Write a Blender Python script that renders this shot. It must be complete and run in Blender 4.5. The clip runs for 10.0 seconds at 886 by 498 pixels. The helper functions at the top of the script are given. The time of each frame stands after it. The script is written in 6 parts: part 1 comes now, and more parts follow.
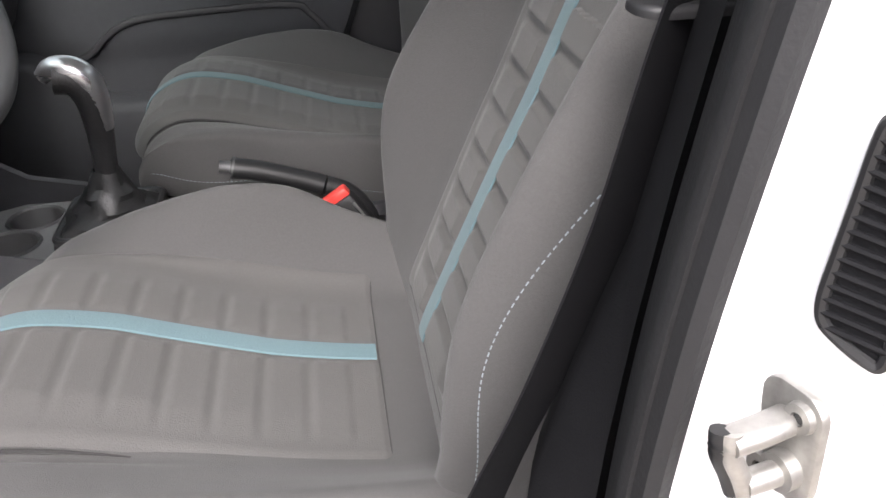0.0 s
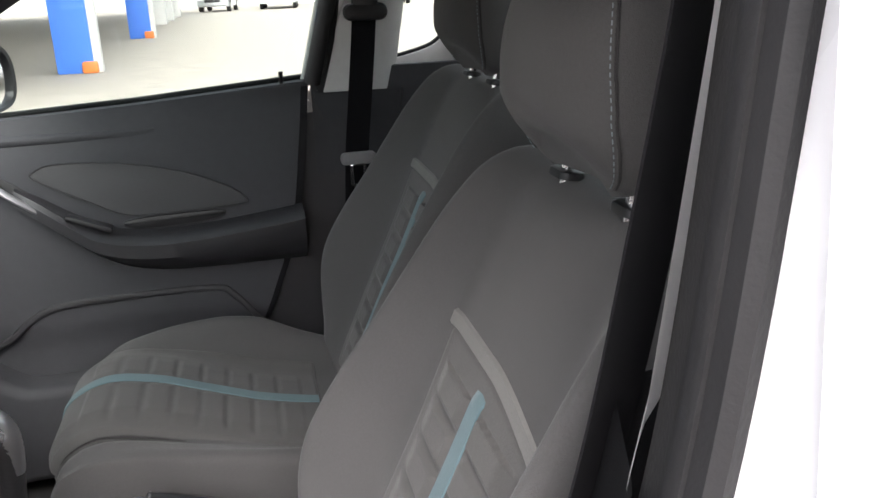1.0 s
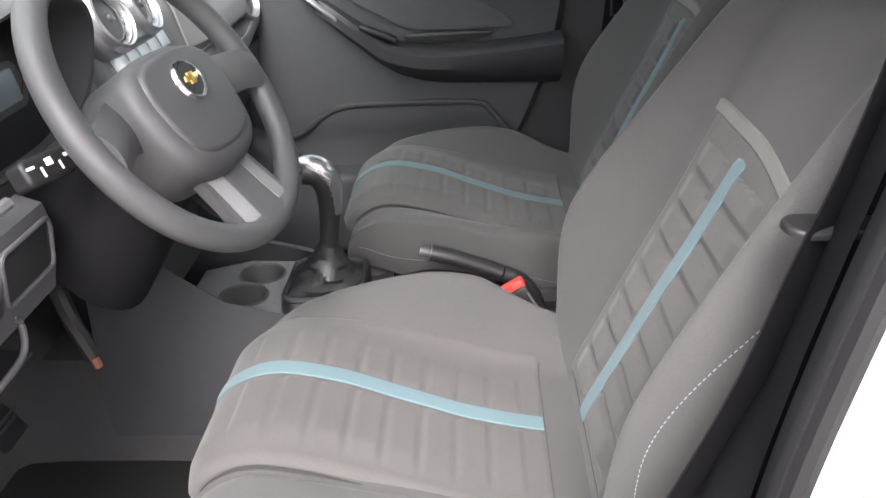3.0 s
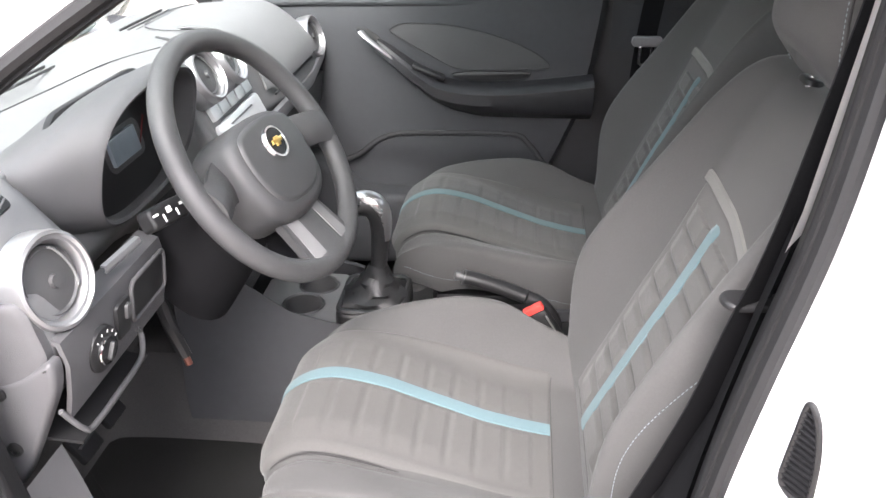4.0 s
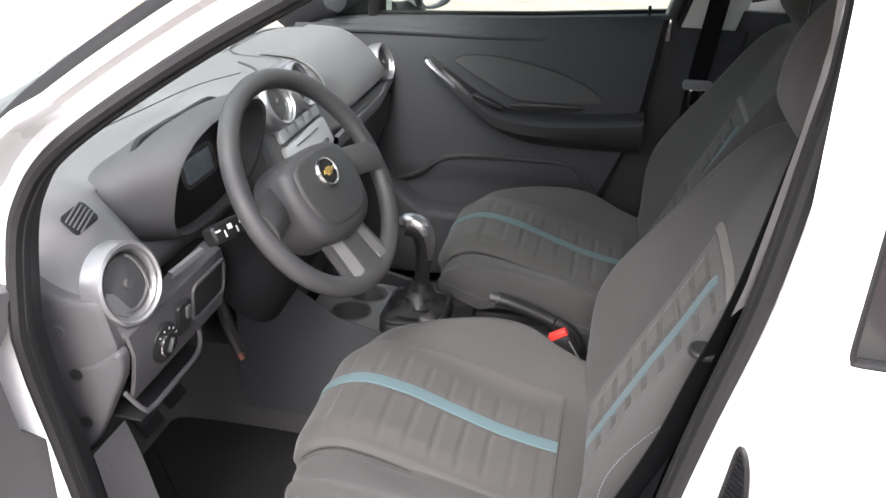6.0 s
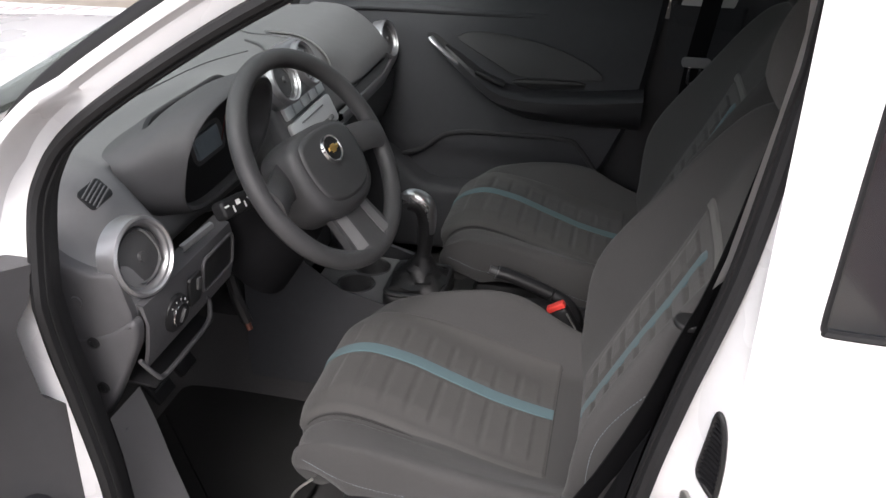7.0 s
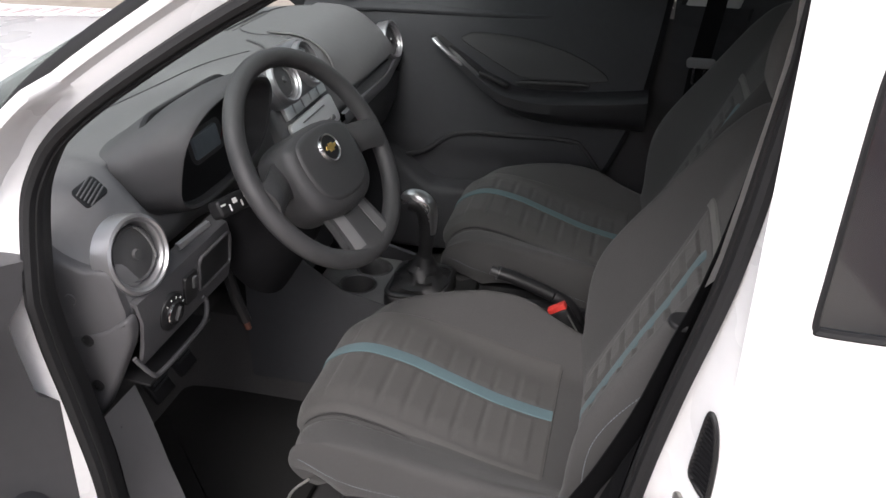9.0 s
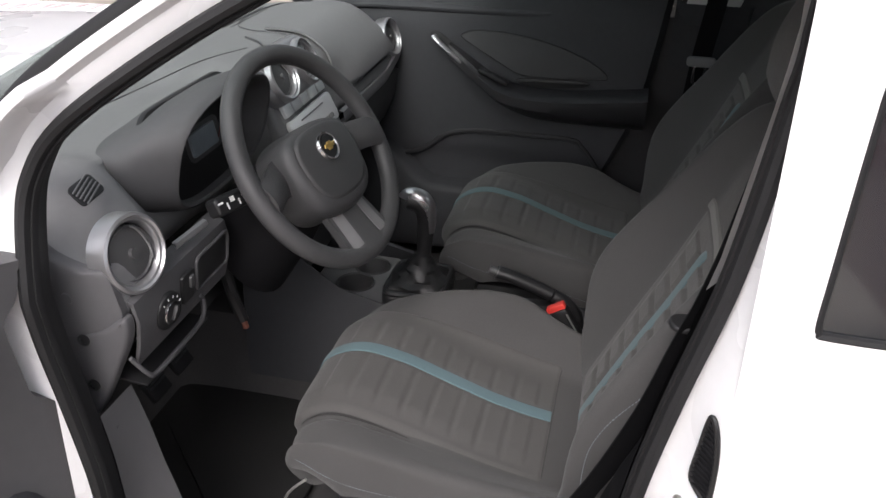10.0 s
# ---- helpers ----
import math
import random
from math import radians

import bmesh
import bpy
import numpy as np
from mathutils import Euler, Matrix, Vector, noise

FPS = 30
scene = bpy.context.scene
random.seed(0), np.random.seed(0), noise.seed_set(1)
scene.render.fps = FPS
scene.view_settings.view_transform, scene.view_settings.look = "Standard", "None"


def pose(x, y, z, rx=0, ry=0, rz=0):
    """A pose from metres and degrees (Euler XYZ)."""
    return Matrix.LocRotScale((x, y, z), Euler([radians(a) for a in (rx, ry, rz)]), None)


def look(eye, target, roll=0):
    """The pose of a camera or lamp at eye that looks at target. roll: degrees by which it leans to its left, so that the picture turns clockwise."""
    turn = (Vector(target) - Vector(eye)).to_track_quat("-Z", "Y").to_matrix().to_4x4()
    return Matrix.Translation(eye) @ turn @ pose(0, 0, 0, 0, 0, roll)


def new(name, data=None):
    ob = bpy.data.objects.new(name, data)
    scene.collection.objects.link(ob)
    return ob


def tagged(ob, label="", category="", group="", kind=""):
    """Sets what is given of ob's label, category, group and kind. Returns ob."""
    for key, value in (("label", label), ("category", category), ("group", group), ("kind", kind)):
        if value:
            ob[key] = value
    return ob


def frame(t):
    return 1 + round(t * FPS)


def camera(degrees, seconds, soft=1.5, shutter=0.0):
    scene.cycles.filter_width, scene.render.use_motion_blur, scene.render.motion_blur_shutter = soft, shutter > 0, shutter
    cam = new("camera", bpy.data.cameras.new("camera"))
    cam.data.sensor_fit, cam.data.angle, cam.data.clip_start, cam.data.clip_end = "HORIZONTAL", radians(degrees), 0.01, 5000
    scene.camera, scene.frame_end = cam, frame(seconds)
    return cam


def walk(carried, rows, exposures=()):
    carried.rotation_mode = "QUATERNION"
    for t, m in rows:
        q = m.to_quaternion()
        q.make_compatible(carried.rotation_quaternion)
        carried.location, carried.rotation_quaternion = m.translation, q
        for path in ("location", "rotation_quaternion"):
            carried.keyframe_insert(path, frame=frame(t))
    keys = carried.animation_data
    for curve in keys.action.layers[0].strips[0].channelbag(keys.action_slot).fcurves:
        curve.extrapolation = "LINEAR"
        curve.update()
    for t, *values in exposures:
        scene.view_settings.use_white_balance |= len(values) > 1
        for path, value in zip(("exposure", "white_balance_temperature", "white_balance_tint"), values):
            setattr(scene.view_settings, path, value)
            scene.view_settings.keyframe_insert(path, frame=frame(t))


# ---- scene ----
cam = camera(55.0, 10.0)
PATH = [
    (0, (-0.123, -0.251, 1.126), (0.084, 1.486, 0.156), -3.3),
    (0.2, (-0.118, -0.239, 1.117), (0.171, 1.566, 0.306), -3.1),
    (0.4, (-0.119, -0.257, 1.179), (0.251, 1.55, 0.405), -3.7),
    (0.5, (-0.102, -0.232, 1.192), (0.28, 1.591, 0.465), -3.6),
    (0.7, (-0.090, -0.233, 1.259), (0.298, 1.605, 0.570), -3.4),
    (1, (-0.085, -0.207, 1.33), (0.323, 1.655, 0.724), -2.4),
    (1.3, (-0.105, -0.189, 1.383), (0.322, 1.688, 0.840), -1.0),
    (1.5, (-0.126, -0.173, 1.386), (0.257, 1.732, 0.91), -0.9),
    (1.6, (-0.127, -0.172, 1.378), (0.178, 1.747, 0.906), -2.4),
    (1.8, (-0.140, -0.193, 1.381), (0.015, 1.749, 0.927), -2.6),
    (2, (-0.15, -0.223, 1.343), (-0.076, 1.716, 0.857), -0.8),
    (2.1, (-0.15, -0.242, 1.339), (-0.109, 1.684, 0.802), -1.0),
    (2.3, (-0.168, -0.273, 1.313), (-0.137, 1.641, 0.734), 0.0),
    (2.5, (-0.182, -0.312, 1.283), (-0.22, 1.556, 0.571), -0.6),
    (2.7, (-0.202, -0.351, 1.266), (-0.253, 1.476, 0.454), -1.6),
    (3.8, (-0.189, -0.576, 1.418), (-0.334, 1.208, 0.527), -0.4),
    (4, (-0.176, -0.596, 1.445), (-0.346, 1.192, 0.563), -0.4),
    (4.5, (-0.132, -0.638, 1.502), (-0.458, 1.124, 0.614), -0.1),
    (5, (-0.114, -0.653, 1.512), (-0.445, 1.114, 0.635), 0.3),
    (6.3, (-0.071, -0.724, 1.563), (-0.432, 1.035, 0.681), 1.6),
    (6.5, (-0.065, -0.741, 1.572), (-0.435, 0.997, 0.654), 1.3),
    (7, (-0.066, -0.735, 1.57), (-0.425, 0.996, 0.634), 1.3),
    (7.5, (-0.057, -0.738, 1.565), (-0.435, 0.989, 0.63), 0.9),
    (8, (-0.046, -0.735, 1.563), (-0.42, 0.993, 0.629), 1.0),
    (8.5, (-0.042, -0.732, 1.562), (-0.435, 0.994, 0.631), 0.9),
    (9, (-0.042, -0.727, 1.561), (-0.431, 1.001, 0.633), 1.0),
    (9.5, (-0.043, -0.72, 1.561), (-0.433, 1.004, 0.626), 1.1),
    (10, (-0.046, -0.718, 1.561), (-0.429, 1.008, 0.626), 1.3),
]
EXPOSURE = [(t, e, 6500, 14) for t, e in ((0, 2.45), (0.5, 2.5), (1.0, 2.5), (1.5, 3.1), (2.0, 2.9), (2.5, 2.85), (4.0, 3.15), (4.5, 3.05), (5.3, 2.95), (6.3, 2.0), (7.0, 1.35), (10, 1.28))]
walk(cam, [(t, look(eye, target, roll)) for t, eye, target, roll in PATH], EXPOSURE)

# ---- light ----
world = bpy.data.worlds.new("overcast")
scene.world = world
world.use_nodes = True
wn, wl = world.node_tree.nodes, world.node_tree.links
sky = wn.new("ShaderNodeTexSky")
sky.sky_type, sky.sun_disc = "NISHITA", False
sky.sun_elevation, sky.sun_rotation = radians(46), radians(183)
sky.dust_density, sky.air_density = 4.0, 1.0
soft_sky = wn.new("ShaderNodeHueSaturation")
soft_sky.inputs["Saturation"].default_value = 0.25
wl.new(sky.outputs[0], soft_sky.inputs["Color"])
wl.new(soft_sky.outputs[0], wn["Background"].inputs["Color"])
wn["Background"].inputs["Strength"].default_value = 0.14
sun = new("sun", bpy.data.lights.new("sun", "SUN"))
sun.data.energy, sun.data.angle, sun.data.color = 0.5, radians(26), (1.0, 0.96, 0.92)
sun.matrix_world = look((-0.5, -9, 10.6), (0, 0.5, 0.6))


# ---- materials ----
def material(name, colour, rough=0.6, metal=0.0, grain=60.0, vary=0.12, bump=0.0, bump_scale=400.0, coat=0.0,
             stain=0.0, spec=0.5, sheen=0.0):
    """A painted, moulded or woven surface: broad unevenness, fine grain and relief."""
    m = bpy.data.materials.new(name)
    m.use_nodes = True
    n, l = m.node_tree.nodes, m.node_tree.links
    b = n["Principled BSDF"]
    b.inputs["Roughness"].default_value, b.inputs["Metallic"].default_value = rough, metal
    b.inputs["Coat Weight"].default_value, b.inputs["Specular IOR Level"].default_value = coat, spec
    b.inputs["Coat Roughness"].default_value = 0.08
    b.inputs["Sheen Weight"].default_value = sheen
    co = n.new("ShaderNodeTexCoord")
    big, small = n.new("ShaderNodeTexNoise"), n.new("ShaderNodeTexNoise")
    big.inputs["Scale"].default_value, small.inputs["Scale"].default_value = 6.0, grain
    small.inputs["Detail"].default_value = 6.0
    for t in (big, small):
        l.new(co.outputs["Object"], t.inputs["Vector"])
    add = n.new("ShaderNodeMath")
    add.operation = "ADD"
    l.new(big.outputs[0], add.inputs[0]), l.new(small.outputs[0], add.inputs[1])
    ramp = n.new("ShaderNodeMapRange")
    ramp.inputs["From Min"].default_value, ramp.inputs["From Max"].default_value = 0.6, 1.4
    ramp.inputs["To Min"].default_value, ramp.inputs["To Max"].default_value = 1 - vary, 1 + vary
    l.new(add.outputs[0], ramp.inputs["Value"])
    mul = n.new("ShaderNodeVectorMath")
    mul.operation = "SCALE"
    mul.inputs[0].default_value = colour
    l.new(ramp.outputs[0], mul.inputs["Scale"])
    l.new(mul.outputs[0], b.inputs["Base Color"])
    rr = n.new("ShaderNodeMapRange")
    rr.inputs["To Min"].default_value, rr.inputs["To Max"].default_value = max(rough - 0.08, 0.02), min(rough + 0.08, 1)
    l.new(big.outputs[0], rr.inputs["Value"])
    l.new(rr.outputs[0], b.inputs["Roughness"])
    if bump:
        tex = n.new("ShaderNodeTexNoise")
        tex.inputs["Scale"].default_value = bump_scale
        l.new(co.outputs["Object"], tex.inputs["Vector"])
        bp = n.new("ShaderNodeBump")
        bp.inputs["Strength"].default_value, bp.inputs["Distance"].default_value = bump, 0.001
        l.new(tex.outputs[0], bp.inputs["Height"])
        l.new(bp.outputs[0], b.inputs["Normal"])
    return m


def woven(name, colour, scale=900.0, vary=0.1):
    """Seat cloth: fine knotted threads with a faint melange."""
    m = material(name, colour, 0.92, grain=420, vary=vary, bump=0.5, bump_scale=scale, spec=0.12, sheen=0.12)
    return m


def glass(name, tint=(0.9, 0.95, 0.93), opacity=0.0):
    """Thin car glass: clear with a mirror-like gloss that grows at a slant."""
    m = bpy.data.materials.new(name)
    m.use_nodes = True
    n, l = m.node_tree.nodes, m.node_tree.links
    out = n["Material Output"]
    n.remove(n["Principled BSDF"])
    clear, gloss, mix, fres = (n.new("ShaderNodeBsdfTransparent"), n.new("ShaderNodeBsdfGlossy"),
                               n.new("ShaderNodeMixShader"), n.new("ShaderNodeLayerWeight"))
    slant, rise = n.new("ShaderNodeMath"), n.new("ShaderNodeMapRange")
    slant.operation = "POWER"
    slant.inputs[1].default_value = 5.0
    clear.inputs[0].default_value = (*tint, 1)
    gloss.inputs["Roughness"].default_value = 0.02
    fres.inputs[0].default_value = 0.5
    rise.inputs["To Min"].default_value, rise.inputs["To Max"].default_value = 0.035, 0.9
    l.new(fres.outputs["Facing"], slant.inputs[0]), l.new(slant.outputs[0], rise.inputs["Value"])
    l.new(rise.outputs[0], mix.inputs[0])
    l.new(clear.outputs[0], mix.inputs[1]), l.new(gloss.outputs[0], mix.inputs[2])
    l.new(mix.outputs[0], out.inputs[0])
    return m


WHITE = material("white_paint", (0.74, 0.74, 0.75), 0.28, vary=0.03, coat=0.6)
CLOTH = woven("grey_seat_cloth", (0.0635, 0.0625, 0.0620))
INSERT = woven("ribbed_seat_cloth", (0.0735, 0.0715, 0.0695), 700)
# darker seat cloth: sewn seams, and the shade painted into the front crease
CREASE = woven("seam_and_shade_cloth", (0.030, 0.029, 0.029))
BAND = woven("pale_grey_band", (0.14, 0.137, 0.13), 700)
BLUE = woven("pale_blue_tape", (0.094, 0.145, 0.160), 500)
STITCH = material("pale_thread", (0.19, 0.225, 0.24), 0.8)
DASH = material("grey_dash_plastic", (0.162, 0.162, 0.165), 0.6, spec=0.22, vary=0.06, bump=0.5, bump_scale=900)
# dash plastic darkened: the shade of the lower and end faces is in its colour
DASHL = material("darkened_dash_plastic", (0.075, 0.074, 0.078), 0.55, spec=0.35, vary=0.06, bump=0.5, bump_scale=900)
DASHH = material("hood_plastic", (0.072, 0.072, 0.075), 0.58, spec=0.35, vary=0.06, bump=0.5, bump_scale=900)
DASHD = material("dark_dash_plastic", (0.06, 0.06, 0.062), 0.45, vary=0.06, bump=0.5, bump_scale=900)
TRIM = material("slate_door_plastic", (0.038, 0.039, 0.043), 0.66, spec=0.28, vary=0.08, bump=0.6, bump_scale=700)
TRIMD = material("black_door_plastic", (0.020, 0.020, 0.022), 0.5, vary=0.08, bump=0.5, bump_scale=700)
PADDED = woven("dark_door_cloth", (0.062, 0.062, 0.064))
RUBBER = material("black_rubber_seal", (0.013, 0.013, 0.014), 0.62, vary=0.1, bump=0.3, bump_scale=300, spec=0.3)
BLACK = material("black_plastic", (0.014, 0.014, 0.015), 0.45, vary=0.1, spec=0.35)
# near-black for black parts and for the shade painted on the lower pillar trim
PITCH = material("black_trim_and_shade", (0.007, 0.007, 0.008), 0.8, vary=0.2, spec=0.12, bump=0.4, bump_scale=700)
STRAP = material("black_belt_webbing", (0.006, 0.006, 0.007), 0.8, grain=400, bump=0.4, bump_scale=1500, spec=0.1)
WHEEL = material("charcoal_wheel_rubber", (0.050, 0.050, 0.052), 0.48, vary=0.08, bump=0.5, bump_scale=900)
SILVER = material("satin_silver_plastic", (0.36, 0.36, 0.37), 0.34, metal=0.75, vary=0.03)
CHROME = material("chrome", (0.75, 0.75, 0.76), 0.14, metal=1.0, vary=0.03)
SATIN = material("satin_chrome", (0.55, 0.55, 0.56), 0.30, metal=0.9, vary=0.06)
STEEL = material("zinc_steel", (0.55, 0.54, 0.52), 0.38, metal=0.9, vary=0.12, grain=120)
ZINC = material("dull_zinc_steel", (0.36, 0.35, 0.33), 0.42, metal=0.8, vary=0.2, grain=160)
CARPET = material("charcoal_carpet", (0.050, 0.049, 0.050), 0.95, vary=0.25, grain=500, bump=1.0, bump_scale=1200, spec=0.1)
MAT = material("black_floor_mat", (0.019, 0.019, 0.019), 0.95, vary=0.2, grain=400, bump=1.0, bump_scale=900, spec=0.1)
LINER = material("pale_grey_headliner", (0.48, 0.475, 0.46), 0.85, vary=0.05, bump=0.4, bump_scale=800)
PILLAR = material("pale_grey_pillar_trim", (0.52, 0.515, 0.505), 0.6, vary=0.05, bump=0.4, bump_scale=800)
RED = material("red_button", (0.65, 0.05, 0.04), 0.4)
DIM_RED = material("dull_red_print", (0.11, 0.015, 0.015), 0.6)
GOLD = material("gold_emblem", (0.75, 0.50, 0.16), 0.3, metal=0.9)
LEATHER = material("black_gaiter_leather", (0.020, 0.020, 0.021), 0.45, vary=0.15, bump=0.6, bump_scale=250)
SCREEN = material("grey_lcd", (0.17, 0.205, 0.235), 0.3)
MARK = material("white_print", (0.75, 0.75, 0.74), 0.6)
PANEL = material("silver_radio_face", (0.62, 0.625, 0.63), 0.38, metal=0.3, vary=0.03)
GLASS = glass("window_glass")
MIRROR = material("mirror_glass", (0.85, 0.86, 0.87), 0.02, metal=1.0, vary=0.0)
CONCRETE = material("pale_concrete", (0.31, 0.275, 0.235), 0.85, vary=0.2, grain=2.0)
WALLP = material("weathered_wall", (0.55, 0.54, 0.52), 0.8, vary=0.1, grain=3)
COLBLUE = material("blue_column_paint", (0.05, 0.17, 0.60), 0.5, vary=0.05)
ORANGE = material("orange_plastic", (0.60, 0.16, 0.03), 0.5)
YELLOW = material("yellow_tag", (0.85, 0.55, 0.03), 0.5)
CARGLASS = material("dark_car_glass", (0.02, 0.022, 0.025), 0.03, vary=0.0, spec=1.0, coat=1.0)
TYRE = material("tyre_rubber", (0.02, 0.02, 0.02), 0.8)
SILVERCAR = material("silver_car_paint", (0.45, 0.46, 0.47), 0.3, metal=0.6, coat=0.5, vary=0.02)
INKPINK = material("pink_marker", (0.62, 0.50, 0.50), 0.6)


# ---- building tools ----
def mesh_object(name, bm, mat, smooth=40):
    me = bpy.data.meshes.new(name)
    bmesh.ops.recalc_face_normals(bm, faces=bm.faces[:])
    bm.to_mesh(me)
    bm.free()
    me.materials.append(mat)
    if smooth:
        for p in me.polygons:
            p.use_smooth = True
        me.set_sharp_from_angle(angle=radians(smooth))
    return new(name, me)


def part(name, bm, mat, parent, label="", smooth=40):
    ob = mesh_object(name, bm, mat, smooth)
    ob.parent = parent
    if label:
        ob["label"] = label
    return ob


def thing(name, label, category, at=(0, 0, 0), group="", kind=""):
    ob = new(name)
    ob.location = at
    ob.empty_display_size = 0.1
    bpy.context.view_layer.update()
    return tagged(ob, label, category, group, kind)


def curve_points(pts, n, closed=False):
    """n points along a smooth curve through pts."""
    p = [np.array(q, float) for q in pts]
    k = len(p)
    seg = k if closed else k - 1
    out = []
    for i in range(n):
        s = i * seg / n if closed else i * seg / (n - 1)
        j = min(int(s), seg - 1)
        f = s - j
        get = (lambda a: p[a % k]) if closed else (lambda a: p[min(max(a, 0), k - 1)])
        a, b, c, d = get(j - 1), get(j), get(j + 1), get(j + 2)
        out.append(0.5 * ((2 * b) + (c - a) * f + (2 * a - 5 * b + 4 * c - d) * f * f + (3 * b - a - 3 * c + d) * f ** 3))
    return out


def along(pts, s):
    """A value at s in 0..1 of a smooth curve through (s, value) pairs."""
    xs = [q[0] for q in pts]
    ys = [q[1] for q in pts]
    n = len(xs)
    i = int(np.clip(np.searchsorted(xs, s) - 1, 0, n - 2))
    f = float(np.clip((s - xs[i]) / (xs[i + 1] - xs[i]), 0, 1))
    slope = [(ys[min(k + 1, n - 1)] - ys[max(k - 1, 0)]) / (xs[min(k + 1, n - 1)] - xs[max(k - 1, 0)]) * (xs[i + 1] - xs[i]) for k in (i, i + 1)]
    return (ys[i] * (1 + 2 * f) * (1 - f) ** 2 + slope[0] * f * (1 - f) ** 2 + ys[i + 1] * f * f * (3 - 2 * f) - slope[1] * f * f * (1 - f))


def grid(rows, close_rows=False, close_cols=False, bm=None):
    """A sheet of quads through rows of points."""
    bm = bm or bmesh.new()
    v = [[bm.verts.new(p) for p in r] for r in rows]
    nr, nc = len(v), len(v[0])
    for i in range(nr if close_rows else nr - 1):
        for j in range(nc if close_cols else nc - 1):
            try:
                bm.faces.new((v[i][j], v[i][(j + 1) % nc], v[(i + 1) % nr][(j + 1) % nc], v[(i + 1) % nr][j]))
            except ValueError:
                pass
    return bm


def thicken(bm, t):
    bmesh.ops.recalc_face_normals(bm, faces=bm.faces[:])
    bmesh.ops.solidify(bm, geom=bm.faces[:], thickness=t)
    return bm


def capped(rows, bm=None):
    """A closed loft: rows are rings of points; both ends are capped."""
    bm = grid(rows, close_cols=True, bm=bm)
    bm.verts.ensure_lookup_table()
    n = len(rows[0])
    total = len(bm.verts)
    first = bm.verts[total - n * len(rows):total - n * (len(rows) - 1)]
    last = bm.verts[total - n:total]
    bm.faces.new(first), bm.faces.new(last[::-1])
    return bm


def frames_along(pts, up=(0, 0, 1), closed=False):
    p = [Vector(q) for q in pts]
    k, out = len(p), []
    ref = Vector(up)
    for i in range(k):
        a = p[(i - 1) % k] if closed else p[max(i - 1, 0)]
        b = p[(i + 1) % k] if closed else p[min(i + 1, k - 1)]
        t = (b - a).normalized()
        side = t.cross(ref)
        if side.length < 1e-4:
            side = t.cross(Vector((1, 0.1, 0)))
        side.normalize()
        out.append((p[i], t, side, side.cross(t).normalized()))
    return out


def tube(pts, r, n=10, closed=False, up=(0, 0, 1), squash=1.0, bm=None):
    rows = []
    fr = frames_along(pts, up, closed)
    for i, (c, t, s, u) in enumerate(fr):
        rad = r(i / (len(fr) - 1)) if callable(r) else r
        rows.append([c + s * rad * math.cos(a) + u * rad * squash * math.sin(a)
                     for a in (2 * math.pi * k / n for k in range(n))])
    return grid(rows, closed, True, bm) if closed else capped(rows, bm)


def sweep(pts, profile, closed=False, up=(0, 1, 0), bm=None, ring=False):
    """Sweep an open profile of (side, up) offsets along a path."""
    rows = [[c + s * a + u * b for a, b in profile] for c, t, s, u in frames_along(pts, up, closed)]
    return grid(rows, closed, ring, bm)


def box(centre, size, bevel=0.004, rot=(0, 0, 0), seg=2, bm=None):
    own = bmesh.new()
    bmesh.ops.create_cube(own, size=1.0)
    bmesh.ops.scale(own, vec=size, verts=own.verts[:])
    if bevel:
        bmesh.ops.bevel(own, geom=own.edges[:], offset=min(bevel, min(size) * 0.45), segments=seg, profile=0.5, affect="EDGES")
    own.transform(pose(*centre, *rot))
    if bm is None:
        return own
    me = bpy.data.meshes.new("t")
    own.to_mesh(me)
    own.free()
    bm.from_mesh(me)
    bpy.data.meshes.remove(me)
    return bm


def slab(outline, depth, m, bevel=0.003, seg=2):
    """A flat shape of (a, b) points, thick along its own z, placed by the pose m."""
    bm = bmesh.new()
    f = bm.faces.new([bm.verts.new((a, b, 0)) for a, b in outline])
    r = bmesh.ops.extrude_face_region(bm, geom=[f])
    top = [g for g in r["geom"] if isinstance(g, bmesh.types.BMVert)]
    bmesh.ops.translate(bm, vec=(0, 0, depth), verts=top)
    if bevel:
        rim = [e for e in bm.edges if all(v in top for v in e.verts)]
        bmesh.ops.bevel(bm, geom=rim, offset=bevel, segments=seg, profile=0.5, affect="EDGES")
    bmesh.ops.recalc_face_normals(bm, faces=bm.faces[:])
    bm.transform(m)
    return bm


def lathe(profile, m, n=40, close=False):
    """Turn a profile of (radius, height) about its own z, placed by the pose m."""
    rows = [[(r * math.cos(a), r * math.sin(a), h) for a in (2 * math.pi * k / n for k in range(n))] for r, h in profile]
    bm = grid(rows, close, True)
    bmesh.ops.remove_doubles(bm, verts=bm.verts[:], dist=1e-5)
    bm.transform(m)
    return bm


def facing(at, normal, up=(0, 0, 1)):
    """A pose whose z looks along normal and whose y leans towards up."""
    z = Vector(normal).normalized()
    x = Vector(up).cross(z).normalized()
    y = z.cross(x)
    return Matrix.Translation(at) @ Matrix((x, y, z)).transposed().to_4x4()


def rounded(w, h, r, n=6, skew=0.0):
    """The outline of a rounded oblong about the origin."""
    out = []
    for cx, cy, a0 in ((w / 2 - r, h / 2 - r, 0), (-w / 2 + r, h / 2 - r, 90), (-w / 2 + r, -h / 2 + r, 180), (w / 2 - r, -h / 2 + r, 270)):
        for k in range(n + 1):
            a = radians(a0 + 90 * k / n)
            y = cy + r * math.sin(a)
            out.append((cx + r * math.cos(a) + skew * y, y))
    return out


